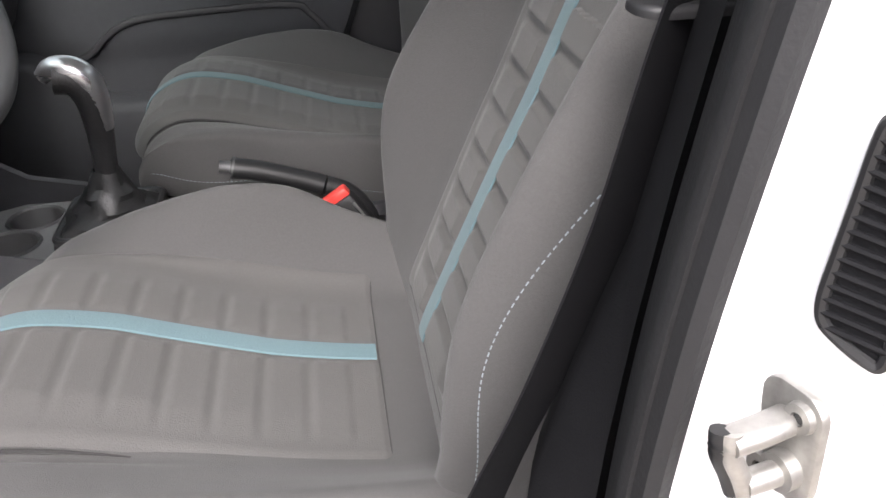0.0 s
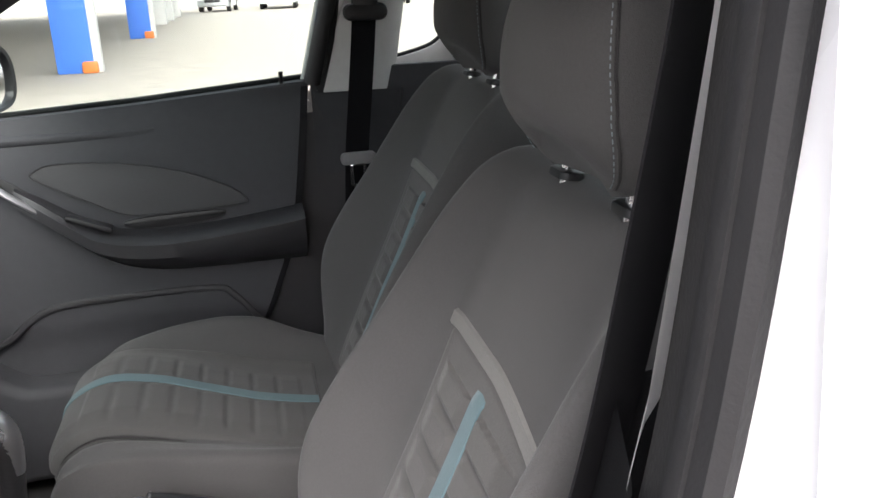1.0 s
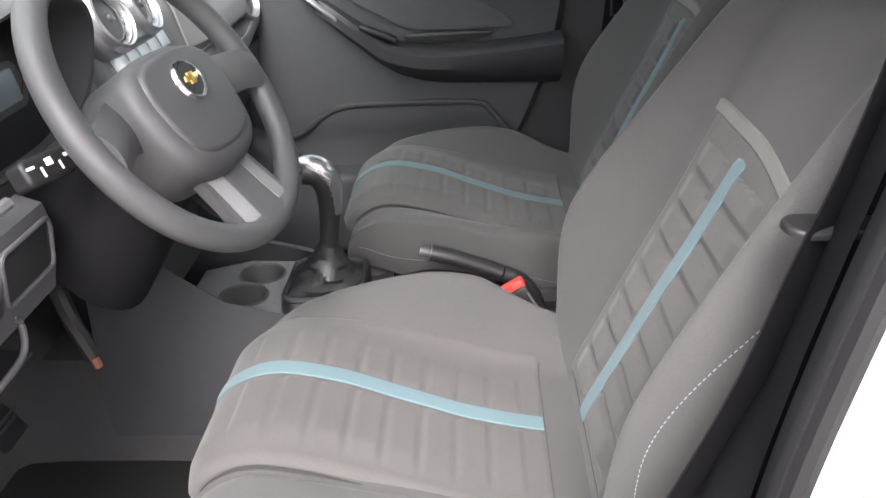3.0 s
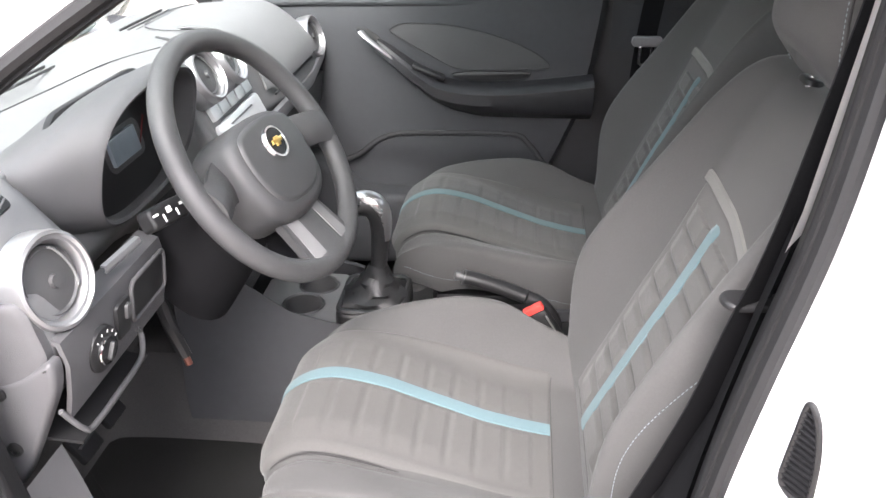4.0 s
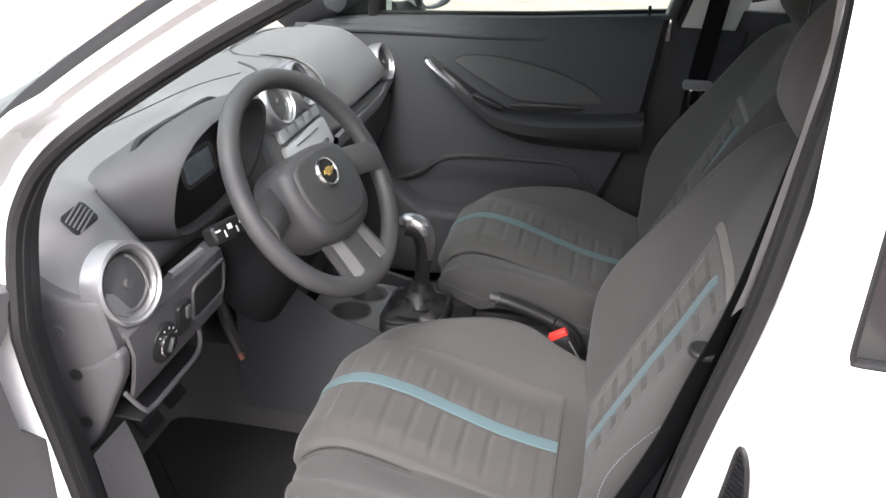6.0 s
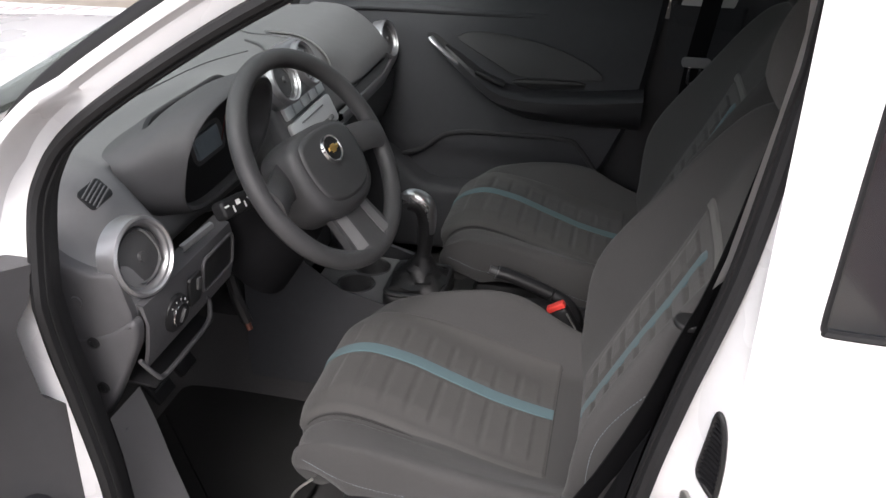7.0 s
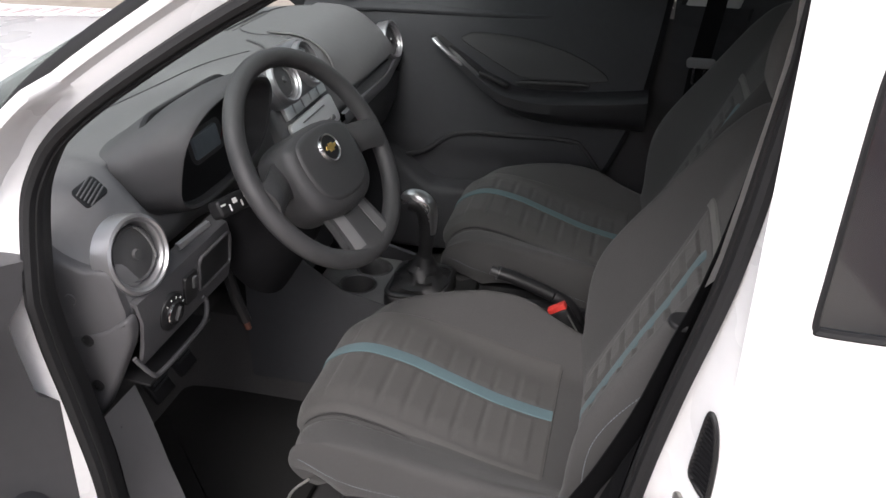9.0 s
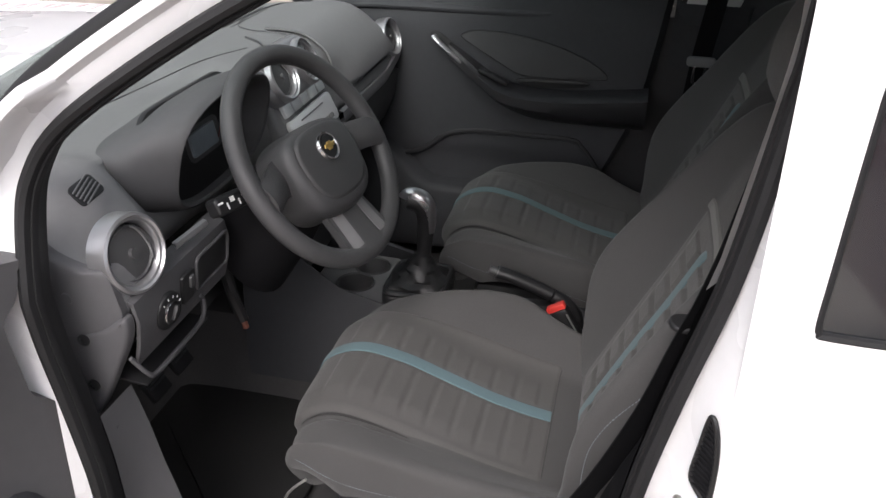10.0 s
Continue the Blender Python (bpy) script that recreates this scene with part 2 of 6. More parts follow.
def stitches(pts, r=0.0008, gap=0.005, up=(0, 1, 0)):
    """Single stitches of thread lying along a seam."""
    bm = bmesh.new()
    p = [Vector(q) for q in pts]
    i = 0
    while i < len(p) - 1:
        j = i
        d = 0
        while j < len(p) - 1 and d < gap * 0.62:
            d += (p[j + 1] - p[j]).length
            j += 1
        if j > i:
            tube([p[i], (p[i] + p[j]) / 2, p[j]], r, 5, up=up, bm=bm)
        d = 0
        while j < len(p) - 1 and d < gap * 0.38:
            d += (p[j + 1] - p[j]).length
            j += 1
        i = max(j, i + 1)
    return bm


# ---- the car's shell: x to the rear, y to the passenger's side, z up ----
MID = 0.84


def side_y(z):
    """How far the driver's side leans in at height z."""
    return 0.075 + max(0.0, z - 1.0) * 0.28


def near_y(x, z):
    """The driver's side: upright at the rear of the door, leaning in along the windscreen pillar."""
    return 0.060 + max(0.0, z - 1.0) * (0.03 + 0.26 * min(1.0, max(0.0, -x / 0.55)))


APERTURE = [(-0.45, 1.365), (-0.576, 1.290), (-0.686, 1.211), (-0.728, 1.155), (-0.741, 1.09), (-0.732, 0.953), (-0.715, 0.849),
            (-0.698, 0.734), (-0.690, 0.63), (-0.668, 0.50), (-0.60, 0.43), (-0.40, 0.415), (-0.15, 0.415), (-0.06, 0.45),
            (-0.02, 0.60), (0.008, 0.840), (0.034, 0.989), (0.070, 1.150), (0.092, 1.318), (0.099, 1.385), (0.092, 1.455), (0.02, 1.49),
            (-0.12, 1.485), (-0.28, 1.45)]
opening = curve_points(APERTURE, 200, True)
seal_path = [(x, near_y(x, z), z) for x, z in opening]


def outward(i, d):
    """A point d metres outside the opening's edge, in the side's own sheet."""
    a, b = opening[i - 2], opening[(i + 2) % len(opening)]
    t = np.array(b) - np.array(a)
    t /= np.linalg.norm(t)
    n = np.array((t[1], -t[0]))
    c = np.array((-0.33, 0.95))
    if np.dot(n, np.array(opening[i]) - c) < 0:
        n = -n
    return np.array(opening[i]) + n * d


car = thing("pickup_cab", "white compact pickup truck cab with its door open", "car")

# rubber seal: a double lip and a dark inner flange round the opening
lip = [(0.012, 0.0), (0.017, -0.008), (0.014, -0.018), (0.006, -0.022), (0.000, -0.018), (-0.002, -0.009), (-0.005, -0.010), (-0.007, -0.004), (-0.005, 0.004),
       (-0.001, 0.014), (0.002, 0.028)]
rows = []
for i, (x, y, z) in enumerate(seal_path):
    rows.append([(outward(i, d)[0], y + e, outward(i, d)[1]) for d, e in lip])
part("door_seal", grid(rows, close_rows=True), RUBBER, car, "black rubber weatherstrip with a double lip")


def jamb_width(x, z):
    w = 0.045
    if x > -0.05 and z < 1.06:
        w = min(0.15, (0.098 - x) / 0.60)
    elif x > -0.05:
        w = 0.045
    if z < 0.5:
        w = 0.08
    if x < -0.68 and z < 1.1:
        w = 0.10
    return w


widths = [jamb_width(*p) for p in opening]
widths = [float(np.mean([widths[(i + k) % 200] for k in range(-8, 9)])) for i in range(200)]
rows = []
for i, (x, y, z) in enumerate(seal_path):
    w = widths[i]
    deep = 0.055 if (x > -0.05 or z < 0.5 or x < -0.66) else 0.02
    r = []
    steps = ((0.1, 0.002), (0.2, -0.003), (0.27, -0.012), (0.34, -0.024), (0.45, -0.039), (0.55, -0.051), (0.61, -0.056), (0.70, -0.0575), (0.85, -0.057), (1.0, -0.055), (1.25, -0.05)) if x > -0.05 and z > 0.5 else (
        (0.1, 0.004), (0.25, -0.002), (0.5, -0.006), (0.72, -0.012), (0.84, -0.035 * deep / 0.055), (0.94, -deep), (1.0, -deep - 0.006), (1.1, -deep - 0.008), (1.3, -deep - 0.006))
    for f, e in steps:
        q = outward(i, w * f)
        r.append((q[0], y + e, q[1]))
    rows.append(r)
part("door_jamb", grid(rows, close_rows=True), WHITE, car, "glossy white painted door jamb")

# secondary seal beside the windscreen pillar
run = [i for i in range(200) if (opening[i][1] > 1.165 and opening[i][0] < 0.0)]
run = sorted(run, key=lambda i: opening[i][0])
pts = []
for i in run:
    q = outward(i, 0.058)
    pts.append((q[0], near_y(*opening[i]) - 0.012, q[1]))
part("pillar_seal", tube(pts, 0.017, 12, up=(0, 1, 0), squash=0.8), RUBBER, car, "black rubber windscreen pillar seal")

# outer skin behind the door, with the quarter window's opening left free
QW = [(0.225, 1.172), (0.213, 1.178), (0.210, 1.19), (0.216, 1.25), (0.232, 1.35), (0.24, 1.385), (0.26, 1.40), (0.32, 1.40), (0.36, 1.39), (0.375, 1.36), (0.372, 1.30), (0.36, 1.25), (0.335, 1.213), (0.30, 1.19)]


def skin_y(z):
    return 0.004 + max(0.0, z - 1.04) * 0.08 + max(0, 0.75 - z) * 0.02


QN = [(x - 0.010, z + 0.008) for x, z in [(0.172, 1.114), (0.163, 1.118), (0.161, 1.13), (0.163, 1.18), (0.168, 1.30), (0.172, 1.36), (0.182, 1.392), (0.21, 1.40), (0.36, 1.40), (0.42, 1.34), (0.47, 1.22), (0.475, 1.15), (0.46, 1.117), (0.4, 1.114), (0.25, 1.113)]]


def skin(ym, shape):
    """A side panel with a window's hole in it."""
    hole = [Vector((x, z)) for x, z in curve_points(shape, 60, True)]
    x0, x1, z0, z1 = 0.092, 0.56, 0.40, 1.50
    rim = [Vector((x0, z)) for z in np.linspace(z0, z1, 12)] + [Vector((x, z1)) for x in np.linspace(x0, x1, 6)[1:]]
    rim += [Vector((x1, z)) for z in np.linspace(z1, z0, 12)[1:]] + [Vector((x, z0)) for x in np.linspace(x1, x0, 6)[1:-1]]
    bm = bmesh.new()
    es = []
    for ring in (rim, hole):
        vs = [bm.verts.new((p.x, skin_y(p.y) if ym is None else ym * 2 - skin_y(p.y), p.y)) for p in ring]
        es += [bm.edges.new((vs[k], vs[(k + 1) % len(vs)])) for k in range(len(vs))]
    bmesh.ops.triangle_fill(bm, use_beauty=True, edges=es)
    return bm, hole


bm, hole = skin(None, QN)
part("rear_side_panel", bm, WHITE, car, "white painted body panel behind the door")
ring = [(p.x, skin_y(p.y) + 0.004, p.y) for p in hole]
part("quarter_window_frame", tube(ring, 0.005, 8, True, (0, 1, 0)), RUBBER, car)
bm = bmesh.new()
bm.faces.new([bm.verts.new((p.x, skin_y(p.y) + 0.006, p.y)) for p in hole])
part("quarter_window_glass", thicken(bm, 0.004), CARGLASS, car, "dark reflecting quarter window")

# passenger's side: the outside wall with its quarter window
bm, hole = skin(MID, QW)
part("far_side_panel", bm, WHITE, car)
ring = [(p.x, 2 * MID - skin_y(p.y) - 0.03, p.y) for p in hole]
part("far_window_gasket", tube(ring, 0.007, 8, True, (0, 1, 0)), RUBBER, car)
bm = bmesh.new()
bm.faces.new([bm.verts.new((p.x, 2 * MID - skin_y(p.y) - 0.012, p.y)) for p in hole])
g = part("far_quarter_glass", thicken(bm, 0.004), GLASS, car, "clear quarter window")
g.visible_shadow = False
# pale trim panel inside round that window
rows = []
c = Vector((0.29, 1.29))
for f, inset in ((1.0, 0.02), (1.0, 0.05), (1.12, 0.062), (1.28, 0.066), (2.4, 0.066)):
    row = []
    for p in hole:
        q = c + (p - c) * f
        q.y = min(max(q.y, 1.06), 1.50)
        q.x = min(max(q.x, 0.125), 0.455)
        row.append((q.x, 2 * MID - skin_y(q.y) - inset, q.y))
    rows.append(row)
part("far_quarter_trim", grid(rows, close_cols=True), PILLAR, car, "pale grey plastic window surround")
# dark lower quarter trim
bm = grid([[(x, 2 * MID - 0.095 - (z - 0.4) * 0.02, z) for x in (0.04, 0.1, 0.2, 0.3, 0.4, 0.46)] for z in (0.36, 0.6, 0.8, 1.0, 1.10, 1.165)])
part("far_lower_trim", thicken(bm, 0.02), TRIM, car)

# passenger's B pillar trim
bm = bmesh.new()
rows = []
for z in np.linspace(1.10, 1.50, 9):
    x0, x1 = 0.055 + (z - 1.13) * 0.36, 0.205 + (z - 1.18) * 0.13
    y = 2 * MID - side_y(z) - 0.03
    rows.append([(x0 - 0.012, y + 0.05, z), (x0, y + 0.01, z), (x0 + 0.02, y, z), (x1 - 0.02, y - 0.002, z), (x1, y + 0.01, z), (x1 + 0.02, y + 0.05, z)])
part("far_pillar_trim", grid(rows), PILLAR, car, "pale grey door pillar trim")
rows = []
for z in np.linspace(0.38, 1.12, 12):
    x0, x1 = 0.02 + (z - 0.9) * 0.12, 0.22
    y = 2 * MID - side_y(z) - 0.035
    rows.append([(x0 - 0.012, y + 0.06, z), (x0, y + 0.01, z), (x0 + 0.025, y, z), (x1, y - 0.002, z), (x1 + 0.02, y + 0.03, z)])
part("far_pillar_lower_trim", grid(rows), TRIM, car)
bm = grid([[(x, 1.562, z) for x in (-0.40, -0.2, 0.0, 0.2)] for z in (0.33, 0.5, 0.7, 0.9, 1.08)])
part("far_door_shut_face", thicken(bm, 0.008), TRIMD, car)
# passenger's door seal and the silver-painted frame edge behind the glass
pts = [(x + 0.0, 2 * MID - side_y(z) - 0.01, z) for x, z in opening]
part("far_door_seal", tube(pts, 0.016, 8, True, (0, 1, 0)), RUBBER, car)

# windscreen pillars, roof, headliner
for sgn, name in ((0, "pillar_inner_trim"), (1, "far_pillar_inner_trim")):
    rows = []
    for x, z in ((-0.98, 1.06), (-0.86, 1.13), (-0.72, 1.215), (-0.58, 1.30), (-0.45, 1.375), (-0.34, 1.43), (-0.22, 1.46)):
        y = side_y(z) + 0.012
        pr = [(x + 0.02, y, z - 0.035), (x + 0.005, y + 0.035, z - 0.015), (x - 0.03, y + 0.045, z + 0.015), (x - 0.07, y + 0.02, z + 0.03), (x - 0.07, y - 0.02, z + 0.03)]
        if not sgn:
            pr = [(x - 0.004, y, z - 0.004), (x - 0.010, y + 0.018, z + 0.004), (x - 0.026, y + 0.026, z + 0.016), (x - 0.032, y + 0.020, z + 0.018), (x - 0.032, y + 0.010, z + 0.016)]
        rows.append([(a, b if not sgn else 2 * MID - b, c) for a, b, c in pr])
    part(name, grid(rows), TRIMD if sgn else PITCH, car, "dark plastic windscreen pillar trim")
rows = []
for y in np.linspace(0, 1, 14):
    e = math.sin(math.pi * y) ** 0.5
    rows.append([(x, side_y(1.49) + 0.02 + y * (2 * MID - 2 * side_y(1.49) - 0.04), z - 0.05 + 0.05 * e) for x, z in
                 ((-0.40, 1.455), (-0.25, 1.485), (0.0, 1.50), (0.2, 1.50), (0.38, 1.48), (0.50, 1.45))])
part("headliner", thicken(grid(rows), 0.01), LINER, car, "pale grey fabric headliner")
rows = []
for y in np.linspace(0, 1, 14):
    e = math.sin(math.pi * y) ** 0.4
    rows.append([(x, side_y(1.5) - 0.05 + y * (2 * MID - 2 * side_y(1.5) + 0.1), z - 0.06 + 0.08 * e) for x, z in
                 ((-0.52, 1.44), (-0.40, 1.50), (0.0, 1.54), (0.3, 1.54), (0.56, 1.48))])
part("roof", thicken(grid(rows), 0.006), WHITE, car)
bm = grid([[(-1.22 + f * 0.80, 0.17 + 0.10 * f + y * (1.34 - 0.2 * f), 1.02 + f * 0.455 + 0.0) for y in np.linspace(0, 1, 7)] for f in np.linspace(0, 1, 7)])
ws = part("windscreen", thicken(bm, 0.005), GLASS, car, "clear windscreen")
ws.visible_shadow = False
# back wall and rear window
WX = 0.48
bm = bmesh.new()
for (y0, y1, z0, z1) in ((0.10, 1.58, 0.36, 1.205), (0.10, 0.29, 1.205, 1.48), (1.39, 1.58, 1.205, 1.48), (0.29, 1.39, 1.435, 1.48)):
    box((WX, (y0 + y1) / 2, (z0 + z1) / 2), (0.04, y1 - y0, z1 - z0), 0.008, bm=bm)
part("back_wall_trim", bm, TRIMD, car, "dark plastic back wall of the cab")
bm = tube([(WX - 0.01, y, z) for y, z in [(p[0] + MID, p[1] + 1.320) for p in rounded(1.10, 0.23, 0.05)]], 0.012, 8, True, (1, 0, 0))
part("rear_window_gasket", bm, RUBBER, car)
g = part("rear_window_glass", box((WX + 0.005, MID, 1.320), (0.004, 1.10, 0.23), 0), GLASS, car)
g.visible_shadow = False
# black guard bars behind the rear window
guard = thing("headache_rack", "black steel guard rack behind the rear window", "rack", (0.60, MID, 0.95))
for y in (0.36, 0.735, 1.08, 1.345):
    part("upright_bar", box((0.0, y - MID, 0.27), (0.025, 0.022, 0.62), 0.005), BLACK, guard)
for z in (0.58, 0.16):
    part("cross_bar", box((0, 0, z), (0.03, 1.25, 0.04), 0.005), BLACK, guard)
part("tag", box((-0.022, 0.555, 0.445), (0.004, 0.12, 0.024), 0.001), YELLOW, guard, "yellow-orange tag")

# floor and sill
bm = grid([[(x, y, 0.32 + 0.17 * math.exp(-((y - MID) / 0.10) ** 4) + max(0, -0.95 - x) * 0.9) for y in np.linspace(0.09, 1.59, 41)] for x in np.linspace(-1.25, 0.50, 24)])
part("floor_carpet", thicken(bm, 0.02), CARPET, car, "charcoal carpet over the floor tunnel")
for yy in (0.135, 2 * MID - 0.135):
    part("sill_trim", box((-0.33, yy, 0.395), (0.80, 0.08, 0.06), 0.02), TRIM, car, "grey plastic sill cover")
# grey scuff trim inside the front lower edge of the opening
rows = []
for i in range(200):
    x, z = opening[i]
    if x < -0.30 and z < 0.80:
        k = min(1.0, max(0.0, (0.80 - z) / 0.30))
        q = [outward(i, d * k) for d in (0.0, -0.004, -0.016, -0.045)]
        rows.append([(q[0][0], 0.088, q[0][1]), (q[1][0], 0.104, q[1][1]), (q[2][0], 0.130, q[2][1]), (q[3][0], 0.165, q[3][1])])
part("scuff_trim", grid(rows), DASHL, car, "grey scuff trim along the sill")
# kick panel ahead of the sill, and the bulkhead
bm = grid([[(x, 0.115 + 0.02 * (x + 0.9), z) for x in (-1.25, -1.0, -0.85, -0.74, -0.70)] for z in (0.30, 0.45, 0.6, 0.70, 0.76)])
part("kick_panel", thicken(bm, 0.01), TRIM, car)
bm = grid([[(x, 2 * MID - 0.115 - 0.02 * (x + 0.9), z) for x in (-1.25, -1.0, -0.85, -0.74)] for z in (0.30, 0.5, 0.7, 0.9, 1.02)])
part("far_kick_panel", thicken(bm, 0.01), TRIM, car)
part("bulkhead", box((-1.27, MID, 0.66), (0.03, 1.5, 0.62), 0.005), CARPET, car)
# bonnet and front wing
bm = grid([[(-1.22 - f * 1.0, 0.03 + y * 1.62, 1.02 - 0.06 * f * f + 0.02 * math.sin(math.pi * y) - 0.10 * abs(2 * y - 1) ** 8) for y in np.linspace(0, 1, 13)] for f in np.linspace(0, 1, 9)])
part("bonnet", thicken(bm, 0.01), WHITE, car)
for yy in (0.015, 2 * MID - 0.015):
    bm = grid([[(x, yy + (0.04 if yy < 1 else -0.04) * f ** 3, 0.36 + f * (0.60 + 0.02 * x + 0.06)) for x in np.linspace(-2.2, -0.90, 8)] for f in np.linspace(0, 1, 8)])
    part("front_wing", thicken(bm, 0.008), WHITE, car)
for yy in (0.03, 2 * MID - 0.03):
    part("rocker_panel", box((-0.3, yy, 0.33), (1.3, 0.10, 0.16), 0.03), WHITE, car)
# load bed
for yy in (0.03, 2 * MID - 0.03):
    part("bed_side", box((1.38, yy, 0.70), (1.6, 0.05, 0.62), 0.02), WHITE, car)
part("bed_floor", box((1.38, MID, 0.55), (1.6, 1.6, 0.04), 0.005), BLACK, car)

# door striker on the forward-facing step of the jamb
FN = (-0.95, -0.30, 0.0)
fm = facing((0.066, 0.024, 0.853), FN)
plate = part("striker", slab(rounded(0.036, 0.062, 0.012), 0.005, fm, 0.002), ZINC, car, "zinc-plated steel door striker")
arm = [fm @ Vector(p) for p in ((0.000, 0.013, 0.002), (0.000, 0.013, 0.020), (-0.002, 0.012, 0.038))]
part("upper_arm", tube(curve_points(arm, 12), 0.0085, 14, up=(0, 0, 1), squash=0.75), ZINC, plate)
arm = [fm @ Vector(p) for p in ((0.004, -0.014, 0.002), (0.003, -0.014, 0.014), (0.001, -0.015, 0.028))]
part("lower_arm", tube(curve_points(arm, 12), 0.0065, 14), ZINC, plate)
part("collar", tube([fm @ Vector((0.004, -0.013, 0.003)), fm @ Vector((0.004, -0.013, 0.012))], 0.010, 18), ZINC, plate)
arm = [fm @ Vector(p) for p in ((-0.002, 0.018, 0.037), (-0.001, 0.006, 0.037), (0.000, -0.008, 0.031), (0.001, -0.020, 0.027))]
part("end_bar", tube(curve_points(arm, 14), 0.0055, 12), ZINC, plate)
arm = [p + fm.to_3x3() @ Vector((-0.003, 0, 0.0035)) for p in curve_points([tuple(q) for q in arm], 14) for p in [Vector(p)]]
part("buffer", tube(arm, 0.0048, 12), BLACK, plate, "black rubber buffer")
for dx, dy in ((0.007, 0.019), (-0.009, -0.022)):
    c = fm @ Vector((dx, dy, 0.005))
    part("screw", lathe([(0.0001, 0.001), (0.003, 0.001), (0.0035, 0.0035), (0.0075, 0.0035), (0.008, 0.0), (0.008, -0.002)], facing(c, FN), 18), ZINC, plate)
    part("socket", lathe([(0.0001, 0.0022), (0.0030, 0.0022), (0.0031, 0.0)], facing(c, FN), 6), BLACK, plate)

# pressure vent in the same step
VO = [(0.40, 1.008), (0.62, 1.003), (0.85, 0.985), (1.0, 0.955), (1.02, 0.916), (0.95, 0.904), (0.75, 0.904), (0.35, 0.910), (0.06, 0.917), (0.0, 0.928), (0.08, 0.948), (0.20, 0.975), (0.30, 0.998)]


def on_step(u, z, out=0.0):
    """A point of the jamb's slanting step: u across it, z up, out from it."""
    return (0.0655 + 0.031 * u - 0.77 * out, 0.0345 - 0.034 * u - 0.64 * out, z)


edge = [(0.20 + 0.62 * u, z) for u, z in curve_points(VO, 60, True)]
vent = part("pressure_vent", tube([on_step(u, z, 0.004) for u, z in edge], 0.0032, 8, True, (1, 0.8, 0)), BLACK, car, "black louvred cabin vent in the white jamb")
bm = bmesh.new()
bm.faces.new([bm.verts.new(on_step(u, z, 0.0045)) for u, z in edge])
part("backing", bm, PITCH, vent)
for k in range(14):
    z = 0.9156 + k * 0.0066
    us = [p[0] for p in edge if abs(p[1] - z) < 0.005]
    if len(us) > 1 and max(us) - min(us) > 0.12:
        part("slat", tube([on_step(min(us), z, 0.0055), on_step(max(us), z - 0.004, 0.0055)], 0.0016, 6), PITCH, vent)


# ---- seats ----
SEAT_Y = 0.475
CUSH = [(0.0, 0.575), (-0.113, 0.588), (-0.20, 0.606), (-0.30, 0.634), (-0.39, 0.660), (-0.455, 0.669), (-0.502, 0.652), (-0.527, 0.622),
        (-0.530, 0.588), (-0.518, 0.552), (-0.490, 0.532), (-0.44, 0.528)]
BACK = [(-0.070, 0.560), (-0.056, 0.615), (-0.030, 0.675), (0.020, 0.785), (0.063, 0.875), (0.118, 1.000), (0.153, 1.075), (0.178, 1.120),
        (0.206, 1.143), (0.240, 1.140), (0.260, 1.105)]
RIM = [(0.0, 0.0, 0.0), (0.35, 0.0, 0.0), (0.58, 0.02, 0.0), (0.70, 0.22, 0.0), (0.82, 0.62, 0.0), (0.92, 0.92, 0.0), (0.985, 0.78, -0.004),
       (1.0, 0.3, -0.03), (1.0, 0.0, -0.075), (0.985, 0.0, -0.13)]


def shell(profile, width, bolster, low, deep, pull=0.0, drop=None, inner=1.0):
    """A padded seat part: a profile in x and z, its half width, bolster height and depth along it. Returns the surface at (s, q)."""
    fine = curve_points([(x, 0, z) for x, z in profile], 800)
    length = [0.0]
    for a, b in zip(fine, fine[1:]):
        length.append(length[-1] + float(np.linalg.norm(b - a)))
    total = length[-1]
    even = np.linspace(0, total, 200)
    curve = [np.array((np.interp(d, length, [p[0] for p in fine]), 0.0, np.interp(d, length, [p[2] for p in fine]))) for d in even]
    side = -1 if profile[0][1] + 0.3 < profile[-1][1] else 1

    def at(s, v, lift=0.0, q=None):
        f = np.clip(s * (1 - pull * abs(v) ** 3), 0, 1) * 199
        i = min(int(f), 198)
        c = curve[i] + (curve[i + 1] - curve[i]) * (f - i)
        t = curve[min(i + 3, 199)] - curve[max(i - 2, 0)]
        t = t / np.linalg.norm(t)
        n = np.array((t[2], 0, -t[0])) * side
        w, b, d = along(width, s), along(bolster, s) * inner if v > 0 else along(low, s), along(deep, s)
        a = abs(v)
        r = rim_at(a)
        out = c + n * (r[1] * b + lift) + (n if drop is None else drop) * r[2] * d / 0.13
        out[1] = math.copysign(r[0] * w, v)
        if drop is not None and a > 0.70:
            # the cover falls to an even hem round the front corners
            f = (a - 0.70) / 0.30 * float(np.clip((-0.30 - out[0]) / 0.12, 0, 1))
            out[2] += (min(out[2], 0.556) - out[2]) * f
            turn = float(np.clip((-0.42 - out[0]) / 0.10, 0, 1))
            out[0] += 0.034 * turn * f * f
            out[1] *= 1 + 0.030 * turn * math.sin(math.pi * f) - 0.05 * turn * f * f
        return out
    return at, total


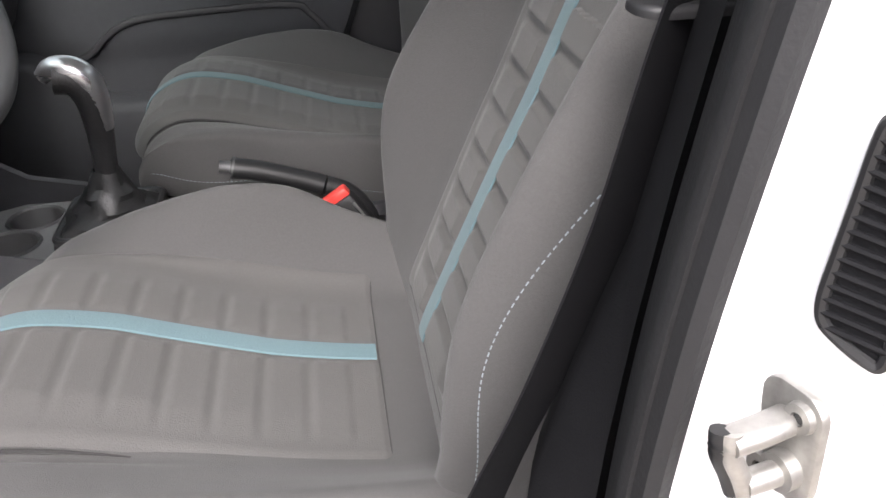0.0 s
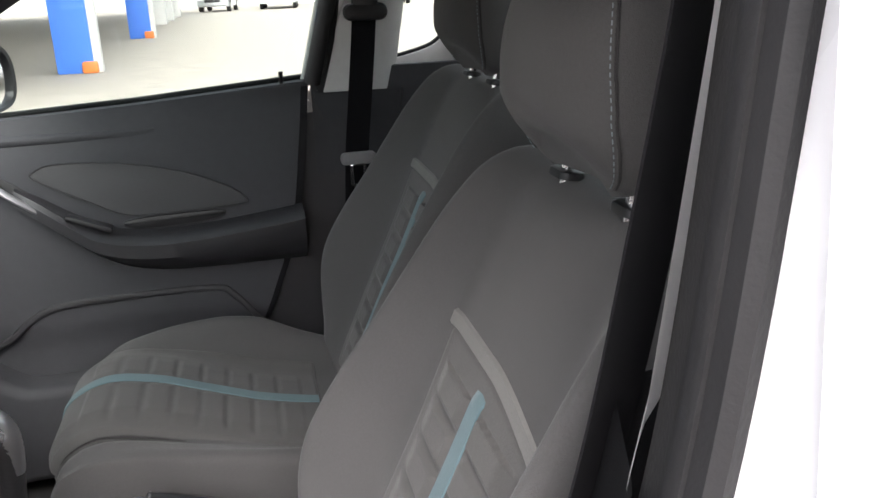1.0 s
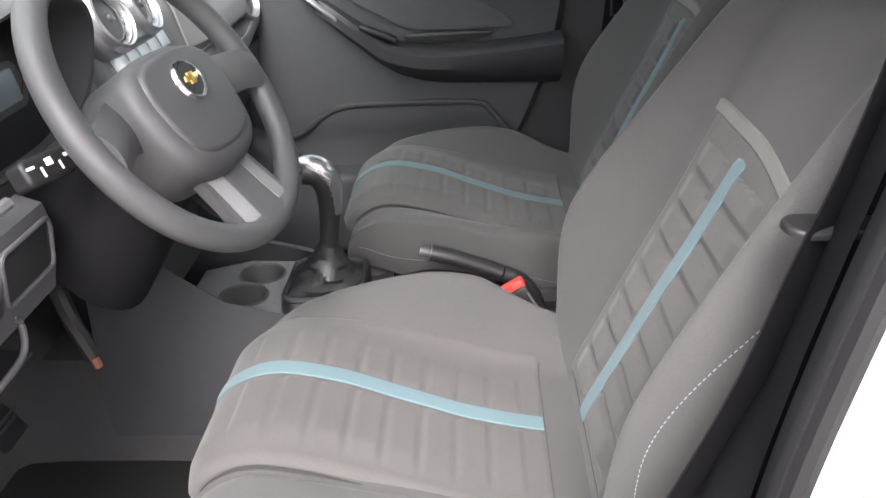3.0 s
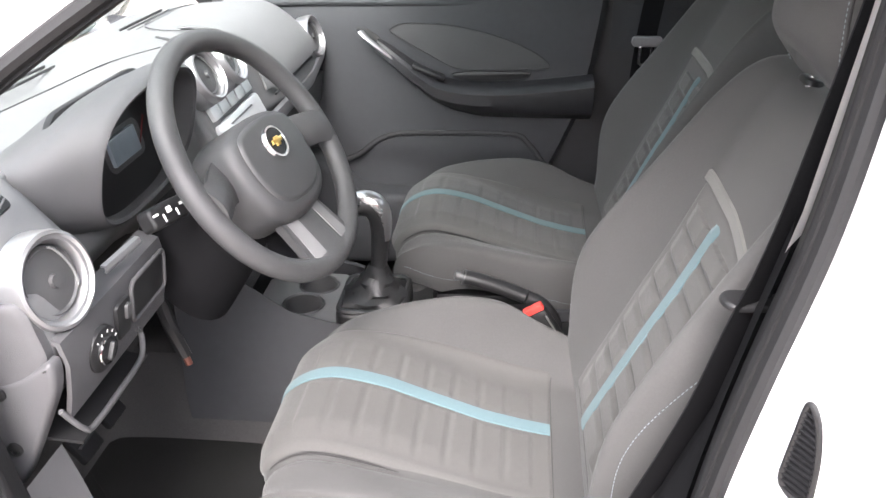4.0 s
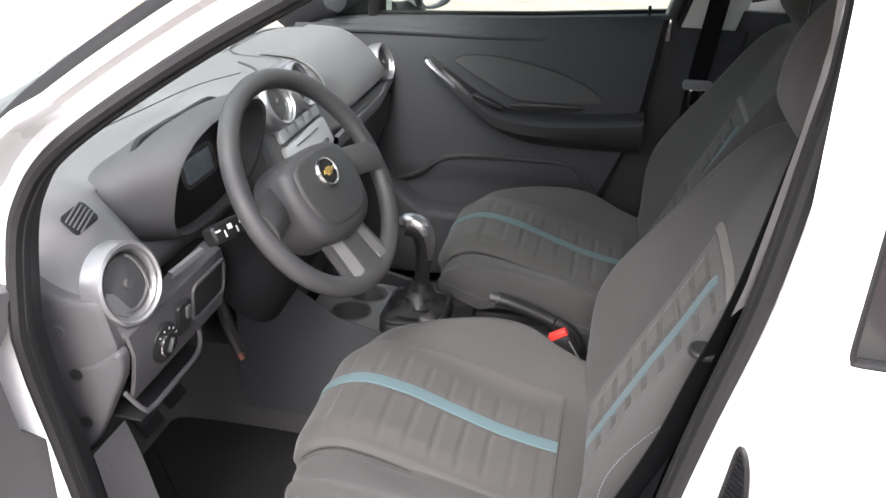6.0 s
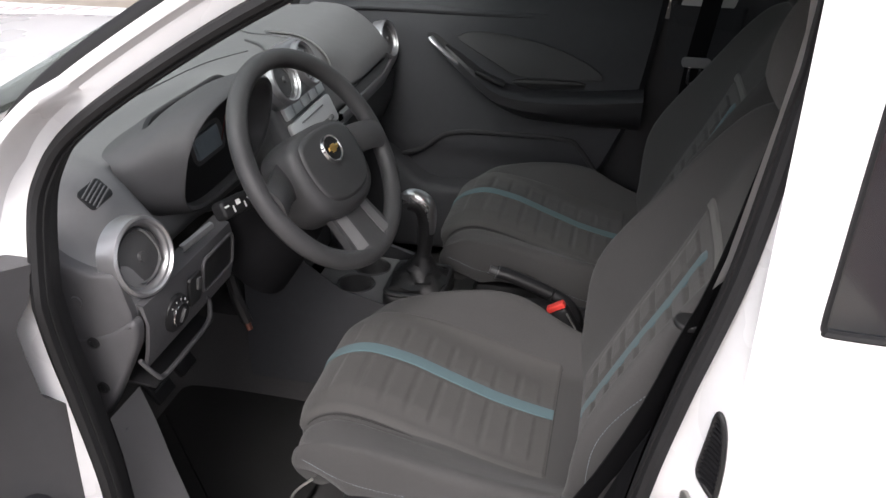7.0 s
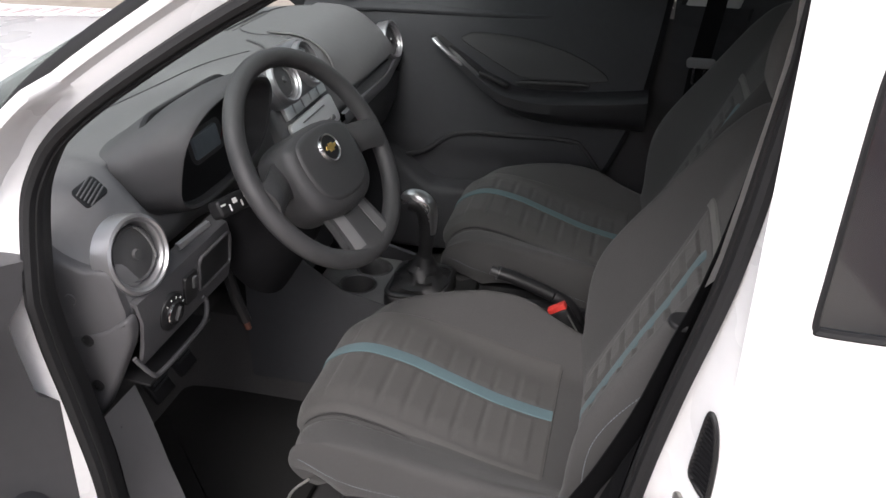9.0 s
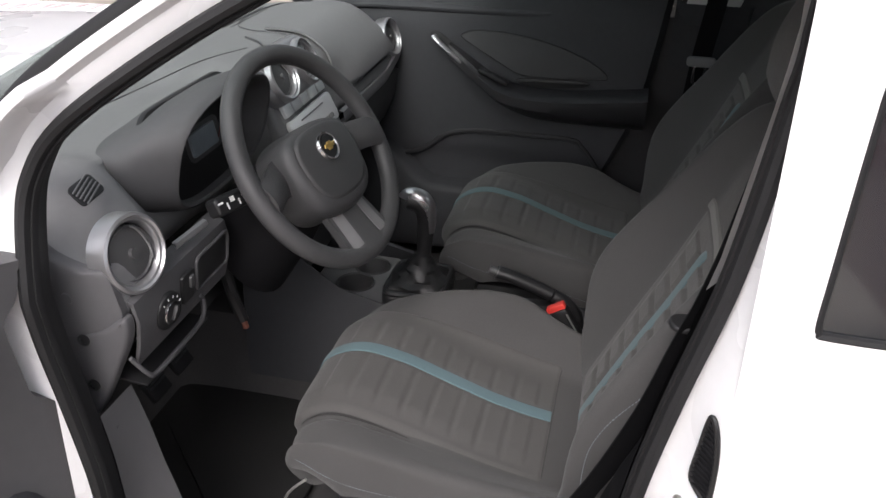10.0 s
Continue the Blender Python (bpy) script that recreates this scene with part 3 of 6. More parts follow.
CUSH_W = [(0, 0.225), (0.27, 0.240), (0.50, 0.238), (0.62, 0.231), (0.72, 0.218), (0.80, 0.203), (0.90, 0.190), (1, 0.180)]
BACK_W = [(0, 0.215), (0.2, 0.240), (0.42, 0.247), (0.6, 0.236), (0.74, 0.226), (0.83, 0.214), (0.91, 0.192), (1, 0.16)]
CUSH_SHAPE = (CUSH, CUSH_W,
                          [(0.000, 0.045), (0.084, 0.060), (0.212, 0.084), (0.318, 0.106), (0.415, 0.097), (0.495, 0.072), (0.566, 0.042), (0.654, 0.006), (0.751, -0.014), (1.000, -0.01)],
                          [(0.000, 0.045), (0.212, 0.046), (0.442, 0.026), (0.566, 0.012), (0.659, -0.004), (0.751, -0.014), (1.000, -0.01)], [(0.000, 0.072), (0.265, 0.070), (0.530, 0.068), (0.620, 0.062), (0.707, 0.044), (0.800, 0.016), (0.880, 0.004), (1.000, 0.0)], 0.128, np.array((0, 0, 1.0)))
cush_at, cush_len = shell(*CUSH_SHAPE)
low_cush_at, _ = shell(*CUSH_SHAPE, inner=0.76)
back_at, back_len = shell(BACK, BACK_W,
                          [(0, 0.02), (0.10, 0.035), (0.17, 0.058), (0.26, 0.086), (0.335, 0.096), (0.45, 0.088), (0.56, 0.072), (0.66, 0.058), (0.776, 0.042), (0.847, 0.028), (0.92, 0.008), (1, 0.0)],
                          [(0, 0.02), (0.10, 0.03), (0.17, 0.05), (0.26, 0.072), (0.335, 0.080), (0.45, 0.080), (0.56, 0.070), (0.66, 0.058), (0.776, 0.042), (0.847, 0.024), (0.92, 0.006), (1, 0.0)],
                          [(0, 0.11), (0.5, 0.115), (0.8, 0.09), (1, 0.04)])


def rim_at(a):
    k = a * (len(RIM) - 1)
    j = min(int(k), len(RIM) - 2)
    g = k - j
    p0, p1, p2, p3 = (RIM[min(max(m, 0), len(RIM) - 1)] for m in (j - 1, j, j + 1, j + 2))
    return [0.5 * (2 * q1 + (q2 - q0) * g + (2 * q0 - 5 * q1 + 4 * q2 - q3) * g * g + (3 * q1 - q0 - 3 * q2 + q3) * g ** 3)
            for q0, q1, q2, q3 in zip(p0, p1, p2, p3)]


TABLE_V = np.linspace(0, 0.66, 120)
TABLE_Y = [rim_at(v)[0] for v in TABLE_V]


def flat_v(at, s, y):
    """The parameter whose surface point lies y from the seat's middle."""
    w = along(BACK_W if at is back_at else CUSH_W, s)
    return math.copysign(float(np.interp(abs(y) / w, TABLE_Y, TABLE_V)), y)


def rib(s, length, first, last, pitch):
    """Pads of the quilted cloth along the seat: a plateau with a sharp and a soft edge."""
    d = s * length
    if d < first or d > last:
        return 0.0
    f = ((d - first) / pitch) % 1.0
    g = min(1.0, f / 0.22, (1.0 - f) / 0.22)
    return g * g * (3 - 2 * g)


def sag(y, s):
    """How far the quilting's upper end droops towards the door side."""
    return 0.030 * (max(0.0, -y) / 0.145) ** 1.4 * float(np.clip((s - 0.3) / 0.3, 0, 1))


def tape_y(s, off, name):
    return off if name == "cushion" else off - 0.012 * float(np.clip((s - 0.1) / 0.5, 0, 1))


def car_seat(at, label, cush):
    seat = thing("front_seat", label, "seat", at, "front seats")
    for name, fn, length, s0, s1, first, last, pitch in (("cushion", cush, cush_len, 0.155, 0.800, 0.14, 0.50, 0.045),
                                                         ("backrest", back_at, back_len, 0.06, 0.625, 0.06, 0.42, 0.046)):
        vs = np.linspace(-1, 1, 97)
        rows = []
        for s in np.linspace(0, 1, 70):
            row = []
            for v in vs:
                y = fn(s, v)[1]
                pinch = 0.011 * math.exp(-((abs(y) - 0.154) / 0.010) ** 2) * float(np.clip((s - 0.37) / 0.18, 0, 1)) if name == "cushion" and abs(v) < 0.6 else 0.0
                row.append(fn(s, v, -pinch))
            rows.append(row)
        bm = grid(rows)
        pad = part(name, bm, CLOTH, seat, "grey cloth with stitched side bolsters")
        # quilted middle panel
        half, off = 0.145, 0.022 if name == "cushion" else 0.017
        far = 0.170 if name == "cushion" else half
        ys = np.linspace(-half, far, 65)
        rows = []
        ss = np.linspace(s0, s1, 240)
        for s_even in ss:
            row = []
            for y in ys:
                s = s_even - sag(y, s_even) if name == "backrest" else s_even
                v = flat_v(fn, s, y) if abs(y) > 1e-6 else 0.0
                d = abs(y - tape_y(s, off, name))
                edge = np.clip(min(half + y, far - y) / 0.012, 0, 1)
                env = np.clip((d - 0.017) / 0.007, 0, 1) * np.clip((0.122 - abs(y)) / 0.03, 0, 1)
                rise = -0.003 + 0.0065 * min(1, edge * 1.3) + (0.0035 if name == "cushion" else 0.0070) * env * rib(s, length, first, last, pitch)
                if name == "cushion":
                    rise += 0.010 * np.clip((s - 0.31) / 0.22, 0, 1) * np.clip(min(half + y, far - y) / 0.05, 0, 1)
                ends = min((s_even - s0), (s1 - s_even)) * length
                rise -= 0.003 * np.clip(1 - ends / 0.006, 0, 1)
                row.append(fn(s, v, rise))
            rows.append(row)
        part("quilted_panel", grid(rows), INSERT, pad, "grey cloth quilted in cross ribs")
        rim = [rows[k][-1] for k in range(len(ss) - 1, -1, -6)] + [rows[0][k] for k in range(len(ys) - 1, -1, -3)]
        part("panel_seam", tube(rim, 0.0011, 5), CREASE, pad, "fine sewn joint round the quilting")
        # blue tape down the panel
        sa, sb = (s0 + 0.004, s1 - 0.004) if name == "cushion" else (s0 + 0.01, s1 - 0.012)
        rows = []
        for s in np.linspace(sa, sb, 60):
            rows.append([fn(s, flat_v(fn, s, tape_y(s, off, name) + e * 0.0145), 0.0050 + h - 0.006 * float(np.clip((s - sb + 0.03) / 0.03, 0, 1)) + (0.010 * np.clip((s - 0.31) / 0.22, 0, 1) if name == "cushion" else 0)) for e, h in ((-1, 0.0), (-0.9, 0.0014), (0, 0.0020), (0.9, 0.0014), (1, 0.0))])
        part("blue_stripe", grid(rows), BLUE, pad, "pale blue woven stripe")
        if name == "backrest":
            rows = []
            for s in np.linspace(s1 - 0.004, s1 + 0.022, 8):
                k = 0.0042 if s1 - 0.002 < s < s1 + 0.020 else 0.001
                rows.append([fn(s - sag(y, s), flat_v(fn, s - sag(y, s), y), k) for y in np.linspace(-half - 0.004, half, 40)])
            part("top_band", grid(rows), BAND, pad, "pale grey band across the quilting")
            # dark shell behind
            rows = []
            for s in np.linspace(0.02, 0.98, 24):
                l, r = fn(s, -1), fn(s, 1)
                rows.append([l + (r - l) * f + np.array((0.035 * math.sin(math.pi * f), 0, -0.01 * math.sin(math.pi * f))) for f in np.linspace(0, 1, 9)])
            part("back_shell", grid(rows), TRIMD, pad, "black plastic seat back")
            sp = [fn(s, -v, 0.001) for s, v in zip(np.linspace(0.10, 0.62, 140), [along([(0, 0.74), (0.3, 0.695), (0.6, 0.715), (1, 0.79)], k / 139) for k in range(140)])]
            part("stitching", stitches(curve_points(sp[::10], 400), 0.0006), STITCH, pad, "pale blue dashed thread")
            sp = [fn(s, v, 0.001) for s, v in zip(np.linspace(0.30, 0.80, 140), np.interp(np.linspace(0, 1, 140), [0, 0.5, 1], [0.80, 0.74, 0.80]))]
            part("stitching", stitches(curve_points(sp[::10], 400)), STITCH, pad)
        else:
            sp = [fn(s, -v, 0.001) for s, v in zip(np.linspace(0.09, 0.51, 160), np.interp(np.linspace(0, 1, 160), [0, 0.8, 1], [0.91, 0.91, 0.90]))]
            part("stitching", stitches(curve_points(sp[::10], 500), 0.0005), STITCH, pad, "pale dashed thread along the cushion's side")
            sp = [fn(s, v, 0.001) for s, v in ((0.51, -0.90), (0.62, -0.89), (0.70, -0.87), (0.78, -0.82), (0.85, -0.68), (0.875, -0.5), (0.88, 0.0), (0.875, 0.5), (0.85, 0.7), (0.78, 0.80))]
            part("piping", stitches(curve_points(sp, 500), 0.0006), STITCH, pad, "pale dashed thread round the cushion's front")
            # a dark strip in the fold paints the crease's shade
            sp = [fn(s, flat_v(fn, s, -0.149), -0.0045) for s in np.linspace(0.47, 0.76, 40)]
            part("crease_shade", tube(sp, lambda f: 0.0008 + 0.0016 * math.sin(math.pi * min(0.98, f)), 6), CREASE, pad, "shade of the crease beside the quilting, as a dark cloth strip")
    # head restraint: broad flat foot, rounder crown
    H0 = np.array((0.206, 0.002, 1.272))
    lean = radians(8)
    ax, ay = np.array((math.sin(lean), 0, math.cos(lean))), np.array((-math.cos(lean), 0, math.sin(lean)))
    half_w = [(0.0, 0.070), (0.03, 0.092), (0.09, 0.108), (0.22, 0.118), (0.45, 0.119), (0.65, 0.112), (0.80, 0.098), (0.90, 0.078), (0.97, 0.050), (1.0, 0.020)]
    half_t = [(0.0, 0.026), (0.03, 0.038), (0.09, 0.047), (0.25, 0.055), (0.50, 0.057), (0.75, 0.049), (0.90, 0.036), (0.97, 0.024), (1.0, 0.010)]

    def on_head(f, b, proud=0.0):
        """A point of the padded head: f up it, b round it from the passenger's side over the front."""
        cy, cx = math.cos(b), math.sin(b)
        y = (along(half_w, f) + proud) * math.copysign(abs(cy) ** 0.72, cy)
        d = (along(half_t, f) + proud) * math.copysign(abs(cx) ** 0.80, cx)
        low = 0.036 * max(0.0, cx) * max(0.0, 1 - f / 0.30) - 0.004 * (f < 0.3)
        return H0 + ax * (0.222 * (f - 0.5) + low) + ay * (d + 0.012 * math.sin(math.pi * f)) + np.array((0, y, 0))

    fs = [0.5 - 0.5 * math.cos(math.pi * k / 33) for k in range(34)]
    head = part("head_restraint", capped([[on_head(f, 2 * math.pi * k / 56) for k in range(56)] for f in fs]), CLOTH, seat, "padded grey cloth head restraint with a stitched seam")
    for side in (-1, 1):
        sp = []
        for k in range(40):
            f = 0.03 + 0.93 * k / 39
            b = radians(along([(0.0, 7), (0.12, 11), (0.4, 17), (0.7, 24), (1.0, 40)], f))
            sp.append(on_head(f, b if side > 0 else math.pi - b, 0.0008))
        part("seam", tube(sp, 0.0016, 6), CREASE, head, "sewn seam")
        sp = [p + np.array((-0.0035, -0.0025 * side, 0)) for p in sp]
        part("seam_thread", stitches(curve_points(sp, 420), 0.00055, 0.0055), STITCH, head, "pale thread")
    for y in (-0.0735, 0.0715):
        part("post", tube([(0.194, y, 1.09), (0.205, y, 1.148), (0.210, y, 1.22)], 0.0065, 12), CHROME, seat, "chrome head restraint post")
        m = facing((0.204, y, 1.144), (0.15, 0, 1), (1, 0, 0))
        part("post_collar", slab(rounded(0.042, 0.026, 0.010), 0.008, m, 0.003), BLACK, seat)
    # base, side cover and rails
    part("base", box((-0.215, 0, 0.470), (0.46, 0.40, 0.15), 0.03), BLACK, seat, "black seat base")
    for y in (-0.17, 0.17):
        part("rail", box((-0.22, y, 0.365), (0.52, 0.05, 0.05), 0.008), BLACK, seat)
    cover = [(-0.36, 0.03), (-0.20, 0.06), (0.02, 0.07), (0.10, 0.04), (0.10, -0.02), (-0.02, -0.05), (-0.34, -0.03)]
    part("side_cover", slab(cover, 0.03, facing((-0.14, -0.218, 0.47), (0, -1, 0)), 0.008), TRIM, seat, "dark plastic seat side cover")
    part("recline_lever", tube(curve_points([(-0.515, -0.222, 0.515), (-0.495, -0.235, 0.485), (-0.44, -0.245, 0.468), (-0.34, -0.245, 0.462)], 16), lambda f: 0.008 + 0.008 * min(1, f * 3), 10, squash=0.7), TRIM, seat, "dark plastic seat lever")
    return seat


car_seat((0, SEAT_Y, 0), "grey cloth front seat with pale blue stripe", cush_at)
car_seat((0.094, SEAT_Y + 0.70, 0.023), "grey cloth front seat with pale blue stripe, beside the far door", low_cush_at)
# wire cable at the foot of the driver's seat
cable = mesh_object("seat_cable", tube(curve_points([(-0.49, SEAT_Y - 0.20, 0.56), (-0.525, SEAT_Y - 0.205, 0.52), (-0.535, SEAT_Y - 0.205, 0.45), (-0.52, SEAT_Y - 0.20, 0.37)], 20), 0.0025, 8), STEEL)
tagged(cable, "thin bright cable hanging in front of the seat", "cable")


# ---- dashboard ----
dash = thing("dashboard", "grey moulded plastic dashboard with silver-ringed round vents", "dashboard", (-0.8, MID, 0.8))
dash_m = dash.matrix_world.inverted()


def dpart(name, bm, mat, parent=None, label="", smooth=40):
    """A dashboard part given in the car's own axes."""
    bm.transform(dash_m)
    ob = mesh_object(name, bm, mat, smooth)
    ob.parent = parent or dash
    if label:
        ob["label"] = label
    return ob


def dash_profile(y):
    """Rear-facing outline at width y, from the windscreen's foot over the brow and down the face."""
    k = np.clip((y - 0.14) / 0.16, 0, 1)
    k = k * k * (3 - 2 * k)
    r = np.clip((1.54 - y) / 0.16, 0, 1)
    r = r * r * (3 - 2 * r)
    e = min(k, r)
    mid = math.exp(-((y - 0.97) / 0.17) ** 4)
    top = 1.045 + 0.045 * e
    fx = -0.685 - 0.02 * mid
    well = np.clip(min((y - 0.262) / 0.085, (0.795 - y) / 0.085), 0, 1)
    well = 0.075 * well * well * (3 - 2 * well)
    fx -= well
    top -= 0.02 * well / 0.075
    return [(-1.20, 1.01), (-1.10, 1.03 + 0.03 * e), (-0.95, top - 0.004), (-0.82, top), (-0.765 - 0.55 * well, top - 0.012 - 0.02 * (1 - e)), (-0.725 - 0.9 * well, top - 0.045),
            (fx - 0.008, 1.00), (fx + 0.004, 0.96), (fx + 0.008, 0.93), (fx - 0.01, 0.905), (fx - 0.06, 0.86), (fx - 0.12, 0.80)]


rows = []
for y in np.concatenate((np.linspace(0.135, 0.20, 6), np.linspace(0.23, 1.44, 40), np.linspace(1.47, 1.545, 6))):
    rows.append([(p[0], y, p[2]) for p in curve_points([(x, 0, z) for x, z in dash_profile(y)], 48)])
end_ring = list(rows[0])
for y, k in ((0.131, 0.975), (0.129, 0.93), (0.128, 0.80), (0.128, 0.40)):
    rows.insert(0, [(-0.86 + (p[0] + 0.86) * k, y, 0.95 + (p[2] - 0.95) * k) for p in end_ring])
dpart("dash_body", grid(rows[5:]), DASH, None, "mid-grey grained plastic")
dpart("dash_end", grid(rows[:6]), DASHL, None, "slate end of the dashboard beside the door")

# end cap towards the open door
cap = [(-0.785, 0.885), (-0.75, 0.897), (-0.71, 0.912), (-0.678, 0.932), (-0.668, 0.925), (-0.672, 0.895), (-0.690, 0.855), (-0.715, 0.805), (-0.738, 0.765), (-0.765, 0.745), (-0.79, 0.80)]
capc = curve_points(cap, 60, True)
endcap = dpart("end_cap", slab([(x, z) for x, z in capc], 0.02, facing((0, 0.146, 0), (0, -1, 0)), 0.008, 4), DASHL, None, "grey plastic end cover with two screws")
for x, z in ((-0.737, 0.892), (-0.735, 0.816)):
    dpart("screw", lathe([(0.0001, 0.001), (0.0045, 0.001), (0.005, 0.003), (0.009, 0.002), (0.0095, 0.0)], facing((x, 0.125, z), (0, -1, 0)), 16), BLACK, endcap)
dpart("plug", lathe([(0.0001, 0.002), (0.008, 0.002), (0.009, 0.0)], facing((-0.752, 0.1275, 0.955), (0, -1, 0)), 16), DASHL, endcap)


def air_vent(at, normal, r, label, turn=20, parent=None):
    """A round vent: a stepped silver ring, a black well and a ball with slats."""
    m = facing(at, normal)
    v = dpart("air_vent", lathe([(r * 1.0, -0.02), (r * 1.0, 0.004), (r * 0.97, 0.011), (r * 0.90, 0.013), (r * 0.86, 0.009), (r * 0.80, 0.008), (r * 0.75, 0.003), (r * 0.715, -0.014)], m, 64), SILVER, parent, label)
    dpart("well", lathe([(r * 0.72, -0.010), (r * 0.71, -0.02), (r * 0.5, -0.03), (0.0001, -0.03)], m, 40), BLACK, v)
    mm = m @ pose(0, 0, 0, 0, 0, turn)
    dpart("ball", lathe([(r * 0.70, -0.014), (r * 0.695, 0.0), (r * 0.665, 0.002), (r * 0.62, -0.001), (r * 0.30, 0.003), (0.0001, 0.004)], mm, 40), DASHD, v, "dark swivelling vent disc")
    arc = [mm @ Vector((r * 0.30 + r * 0.22 * math.cos(a), r * 0.56 * math.sin(a), 0.004)) for a in np.linspace(-1.2, 1.2, 14)]
    dpart("slat", tube(arc, 0.0016, 6), DASH, v)
    dpart("hub", lathe([(0.0001, 0.009), (r * 0.12, 0.009), (r * 0.14, 0.004)], mm, 20), DASHD, v)
    return v


air_vent((-0.688, 0.192, 1.000), (0.96, -0.18, 0.22), 0.058, "round air vent in a wide silver ring")
air_vent((-0.692, 1.470, 0.994), (0.95, -0.10, 0.28), 0.052, "round air vent in a wide silver ring")
# middle of the dashboard: two round vents in a silver pod
pod = [(a, b) for a, b in rounded(0.25, 0.112, 0.054)]
dpart("centre_pod", slab(pod, 0.035, facing((-0.750, 0.862, 1.060), (0.90, -0.02, 0.42)), 0.012, 4), SILVER, None, "silver pod round two vents")
air_vent((-0.716, 0.800, 1.072), (0.90, -0.05, 0.42), 0.050, "round centre air vent with a silver ring", 30)
air_vent((-0.716, 0.922, 1.072), (0.90, 0.05, 0.42), 0.050, "round centre air vent with a silver ring", -10)
# radio and switches
stack = dpart("centre_console_face", slab(rounded(0.27, 0.24, 0.03), 0.05, facing((-0.732, 0.885, 0.925), (0.90, 0, 0.42)), 0.01, 3), DASH, None, "grey centre stack with a row of light switches")
cm = facing((-0.730, 0.885, 0.930), (0.90, 0, 0.42))
for k in range(5):
    dpart("switch", slab(rounded(0.038, 0.030, 0.004), 0.008, cm @ pose(-0.088 + k * 0.044, 0.062, 0.05), 0.002), PANEL, stack)
dpart("radio_face", slab(rounded(0.23, 0.062, 0.012), 0.008, cm @ pose(0, 0.008, 0.05), 0.003), PANEL, stack, "silver radio face")
dpart("radio_slot", slab(rounded(0.12, 0.003, 0.0014), 0.002, cm @ pose(0, 0.026, 0.058), 0.0005), DASH, stack)
for k in range(6):
    dpart("radio_button", slab(rounded(0.022, 0.010, 0.003), 0.004, cm @ pose(-0.07 + k * 0.028, -0.008, 0.058), 0.001), DASH, stack)
for k in range(3):
    dpart("heater_dial", lathe([(0.0001, 0.022), (0.014, 0.022), (0.016, 0.018), (0.018, 0.0)], cm @ pose(-0.075 + k * 0.075, -0.055, 0.05), 24), BLACK, stack)

# passenger's side: upper panel with its soft edge line, slot and silver strip
rows = []
for y in np.linspace(1.07, 1.43, 20):
    pr = curve_points([(x, 0, z) for x, z in dash_profile(y)], 48)
    rows.append([(p[0] + 0.004, y, p[2] + 0.004) for p in pr[11:30]])
dpart("glovebox_lid", thicken(grid(rows), -0.004), DASH, None, "grey lid over the passenger's dashboard")
pts = [(p[0] + 0.004, p[1], p[2] + 0.006) for p in [(-0.685 + 0.002, y, 0.955 - 0.0 * y) for y in np.linspace(1.08, 1.40, 24)]]
dpart("lid_slot", tube(pts, 0.003, 6), BLACK)
rows = []
for y in np.linspace(1.03, 1.50, 30):
    up = 0.0 if y < 1.38 else (y - 1.38) * 0.25
    rows.append([(-0.676 + a, y, 0.915 + up + b) for a, b in ((-0.006, 0.018), (0.004, 0.016), (0.007, 0.0), (0.002, -0.014), (-0.010, -0.017))])
dpart("silver_strip", grid(rows), SILVER, None, "satin silver strip along the dashboard")
rows = []
for y in np.linspace(1.05, 1.52, 12):
    rows.append([(-0.69, y, 0.90), (-0.70, y, 0.83), (-0.73, y, 0.76), (-0.78, y, 0.70), (-0.90, y, 0.67)])
dpart("lower_glovebox", thicken(grid(rows), 0.01), DASHD, None, "dark lower glovebox")

# instrument pod: a hooded tunnel behind the wheel
IY = 0.527
ring_uv = [(math.copysign(abs(math.cos(a)) ** 0.74, math.cos(a)), math.copysign(abs(math.sin(a)) ** 0.70, math.sin(a))) for a in np.linspace(0, 2 * math.pi, 97)[:-1]]
rows = []
for x, w, h, zc in ((-0.92, 0.160, 0.015, 1.030), (-0.87, 0.185, 0.032, 1.032), (-0.835, 0.198, 0.050, 1.036), (-0.805, 0.206, 0.070, 1.039), (-0.775, 0.207, 0.087, 1.042), (-0.745, 0.199, 0.097, 1.045),
                    (-0.712, 0.176, 0.098, 1.047), (-0.702, 0.172, 0.096, 1.047), (-0.698, 0.168, 0.092, 1.047), (-0.701, 0.163, 0.087, 1.047), (-0.725, 0.158, 0.083, 1.045), (-0.765, 0.153, 0.080, 1.041)):
    rows.append([(x + (0.020 * v if x > -0.79 else 0), IY + w * u, zc + h * v) for u, v in ring_uv])
dpart("instrument_hood", grid(rows, close_cols=True), DASHH, None, "grey hood over the instruments")
cl = dpart("instrument_panel", slab(rounded(0.33, 0.17, 0.06), 0.01, facing((-0.762, IY + 0.0, 1.040), (0.97, 0, 0.2)), 0.004), BLACK, None, "black instrument panel")
fm = facing((-0.751, IY + 0.0, 1.022), (0.97, 0, 0.2))
dpart("display", slab(rounded(0.086, 0.040, 0.004), 0.006, fm @ pose(0.006, 0.015, 0.003), 0.002), SCREEN, cl, "grey liquid-crystal display")
dpart("display_frame", slab(rounded(0.125, 0.06, 0.02), 0.003, fm @ pose(0.012, 0.014, 0), 0.002), DASHD, cl)
dpart("speed_dial", lathe([(0.062, 0.004), (0.064, 0.006), (0.058, 0.006), (0.056, 0.001), (0.0001, 0.001)], fm @ pose(0.088, 0.028, -0.006), 40), DASHD, cl, "round speedometer")
